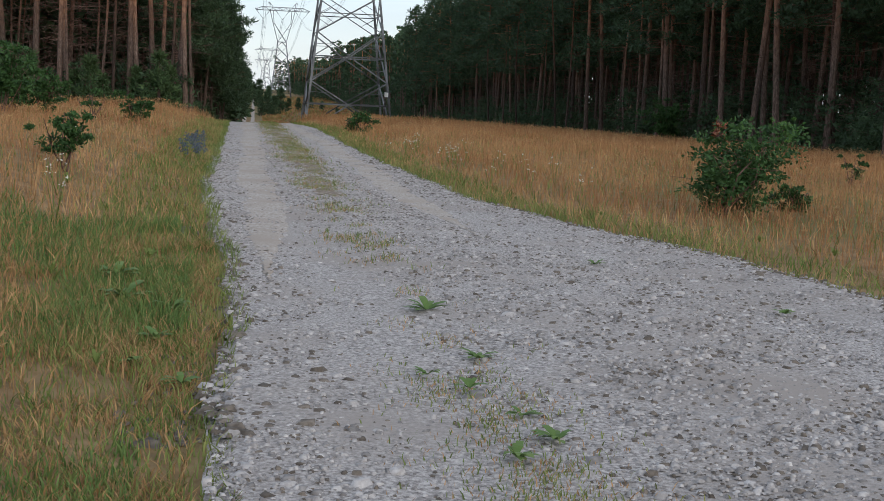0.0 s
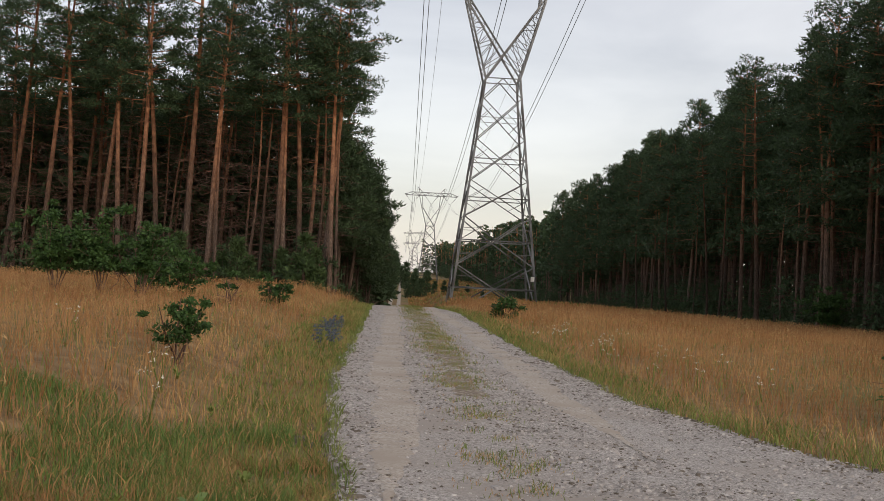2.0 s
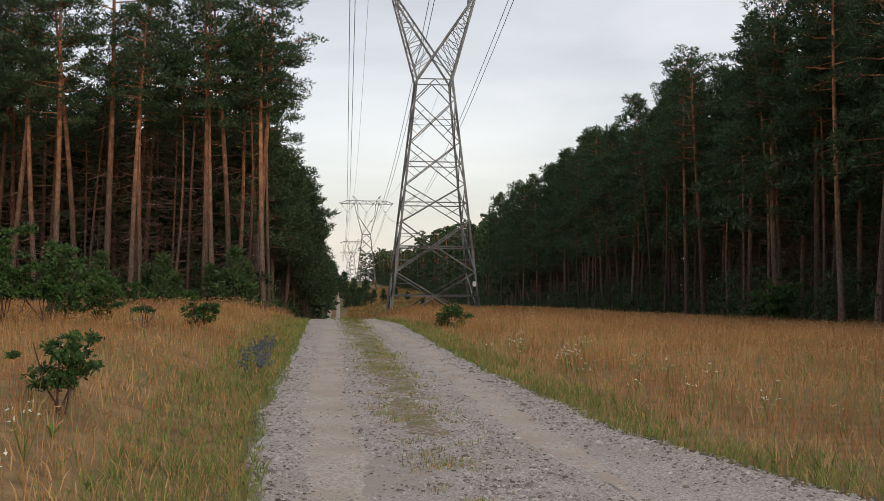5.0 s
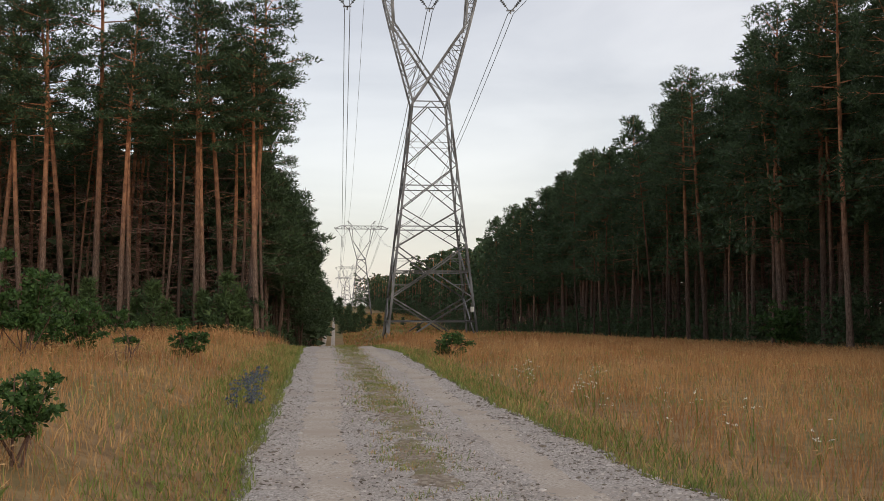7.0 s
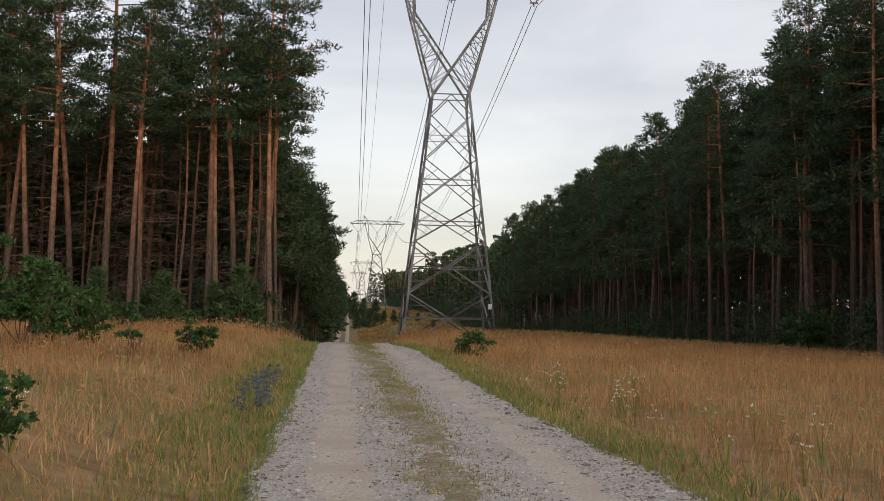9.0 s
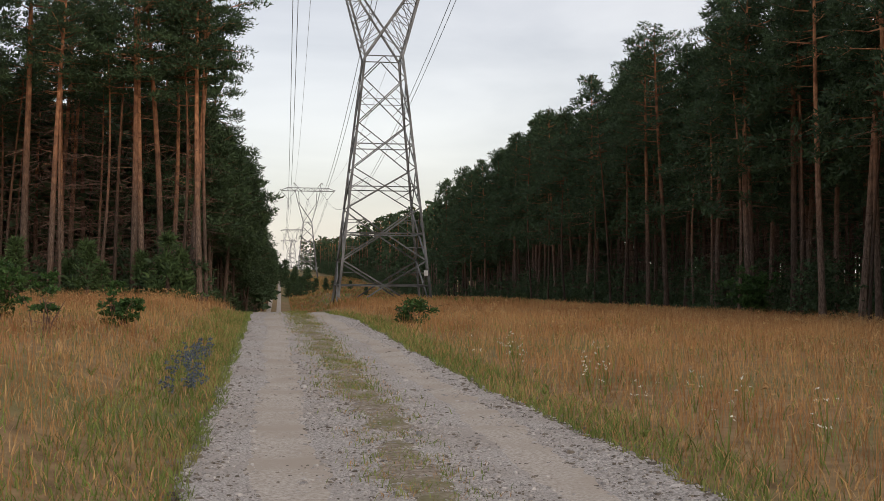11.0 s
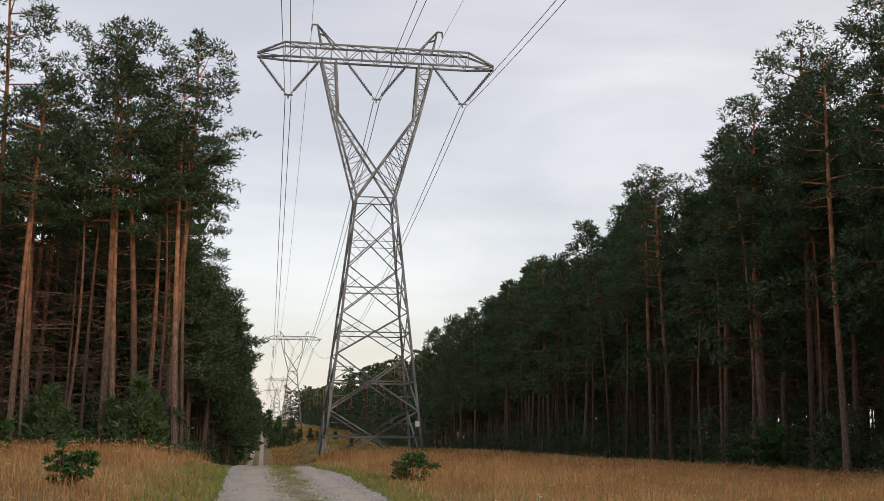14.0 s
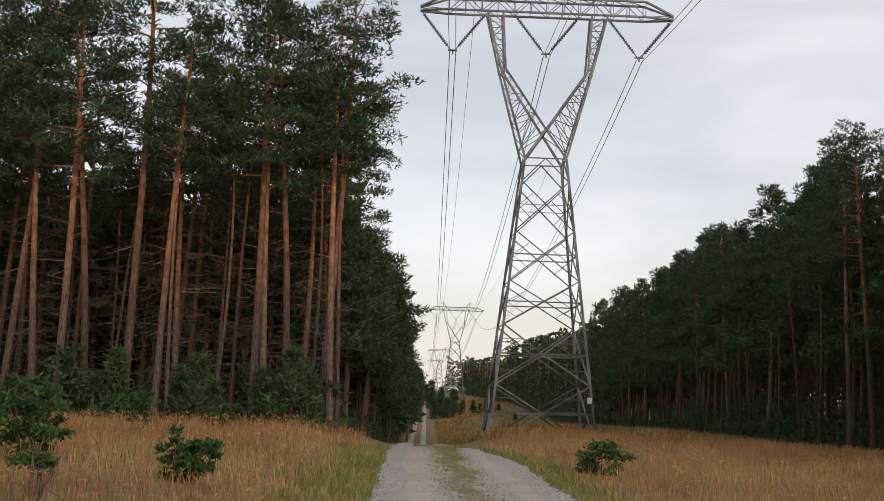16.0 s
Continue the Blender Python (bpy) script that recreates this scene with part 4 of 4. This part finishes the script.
shrub((-6.8, 50.0), 1.2, 0.95, 63, "low dark shrub before the wood", clumps=26, stems=6, leaf=0.11)
shrub((-5.6, 36.5), 1.15, 1.2, 65, "leafy green oak shrub in dry grass", clumps=60, stems=8, leaf=0.09, from_z=0.1)
shrub((-5.1, 52.0), 1.0, 0.6, 66, "low dark shrub before the wood", clumps=24, stems=6, leaf=0.10)
shrub((4.4, 44.6), 1.5, 0.75, 64, "straggling low shrub beside the track", clumps=26, stems=8, leaf=0.10)


def spruce(where, tall, seed, label="dark young spruce far down the clearing", group="young spruces in the clearing", mat=None):
    r = np.random.default_rng(seed)
    root = thing("young_spruce", label, "young spruce", group)
    cs, sz = [], []
    for k in range(60):
        q = r.uniform(0, 1)
        rad, a = 0.30 * tall * (1.02 - q) * r.uniform(0.5, 1.1), r.uniform(0, 6.283)
        cs.append((rad * math.cos(a), rad * math.sin(a), tall * (0.04 + 0.94 * q))), sz.append(0.10 * tall)
    v, q = sprays(cs, sz, 20, r, 0.5, 0.11 * tall, 0.035 * tall)
    part_of("trunk", mesh_of("trunk", *tube([(0, 0, -0.2), (0, 0, tall * 0.9)], [0.10, 0.03], 5), BARK), root)
    part_of("crown", quick_mesh("crown", v, q, mat or NEEDLE), root)
    root.matrix_basis = pose(where[0], where[1], float(height(*where)))


for k, (x, h) in enumerate([(-13.6, 1.9), (-12.7, 1.5), (-11.0, 2.0), (-9.9, 1.7), (-9.3, 2.3), (-7.4, 1.6), (-6.6, 2.2), (-6.1, 1.5), (-4.7, 1.9), (-3.6, 2.5), (-3.1, 2.0), (-15.5, 2.2)]):
    spruce((x, 56.6 + 0.5 * (k % 3)), h, 110 + k, "young green spruce at the foot of the pines", "young spruces before the wood", YOUNG_NEEDLE)
for k, (x, y, h) in enumerate([(6.2, 250, 6), (7.6, 262, 8), (9.0, 255, 7), (10.6, 270, 9), (12.0, 258, 5), (15.5, 240, 4), (8.2, 280, 8), (14.0, 232, 3), (17.5, 236, 3), (5.6, 330, 9), (7.2, 345, 10), (9.5, 335, 8), (6.4, 300, 7), (12.5, 226, 4), (20.0, 230, 3.4)]):
    spruce((x - 1.6, y), h * 0.6, 70 + k)


def weed(where, size, seed, upright=0.35, mat=None, label="low green weed rosette on the gravel"):
    r = np.random.default_rng(seed)
    root = thing("weed", label, "weed", "weeds on the track")
    for k in range(11):
        a, ln = r.uniform(0, 6.283), size * r.uniform(0.6, 1.1)
        u, s = Vector((math.cos(a), math.sin(a), 0)), Vector((-math.sin(a), math.cos(a), 0))
        up = upright * r.uniform(0.4, 1.3)
        pts = [u * ln * t + Vector((0, 0, ln * up * math.sin(t * 2.2))) for t in (0.05, 0.4, 0.75, 1.0)]
        w = [0.1, 0.32, 0.26, 0.02]
        verts = [tuple(p + s * ln * q * e * 0.5) for p, q in zip(pts, w) for e in (-1, 1)]
        part_of("leaf", mesh_of("leaf", verts, [(0, 1, 3, 2), (2, 3, 5, 4), (4, 5, 7, 6)], mat or WEED), root)
    root.matrix_basis = pose(where[0], where[1], float(height(*where)) + 0.05)


for k, (x, y, d) in enumerate([(1.29, 8.0, 0.17), (1.17, 5.81, 0.11), (1.32, 5.29, 0.10), (1.15, 4.66, 0.12), (1.38, 4.89, 0.12), (1.35, 6.5, 0.12), (1.0, 6.1, 0.09),
                               (-0.25, 5.9, 0.12), (-0.4, 7.95, 0.14), (-0.45, 7.0, 0.12), (-0.9, 9.3, 0.2), (-0.75, 8.4, 0.2), (3.9, 8.0, 0.1), (3.2, 10.4, 0.1), (-0.55, 6.4, 0.1)]):
    weed((x, y), d, 200 + k)
for k in range(26):
    y = rng.uniform(5, 40)
    x = road_left(y) - rng.uniform(0.3, 1.6) if k % 2 else road_right(y) + rng.uniform(0.3, 1.2)
    weed((float(x), y), rng.uniform(0.06, 0.11), 300 + k, 1.1, GREEN_GRASS, "leafy green weed standing in the verge")


def flower_patch(name, label, spots, tall, mat, seed, per=14):
    r = np.random.default_rng(seed)
    for x, y in spots:
        root = thing(name, label, "wildflower", "wildflowers by the track")
        lv, lf, cs, sz = [], [], [], []
        for k in range(5):
            a = r.uniform(0, 6.283)
            top = Vector((0.12 * math.cos(a), 0.12 * math.sin(a), tall * r.uniform(0.6, 1.1)))
            limb((0, 0, -0.02), top, 0.006, 0.003, lv, lf)
            cs.append(top), sz.append(0.05)
            if mat is BLUE:
                cs.append(top * 0.75), sz.append(0.07)
        part_of("stalk", mesh_of("stalk", lv, lf, GREEN_GRASS), root)
        for c, e in zip(cs, sz):
            part_of("bloom", leaves([c], [e], per, r, 0.035 if mat is BLUE else 0.024, mat, "bloom"), root)
        root.matrix_basis = pose(x, y, float(height(x, y)))


flower_patch("bugloss", "blue flowering bugloss at the edge of the track", [(-0.75 - rng.uniform(0, 0.5), y) for y in np.arange(24, 33, 0.6)], 0.30, BLUE, 91, 12)
flower_patch("yarrow", "small white yarrow among the dry grass", [(float(road_right(y)) + rng.uniform(0.5, 2.2), y) for y in np.arange(18, 32, 0.8)] + [(float(road_left(y)) - rng.uniform(0.9, 3.0), y) for y in np.arange(10, 20, 2.0)], 0.5, WHITE, 92, 4)
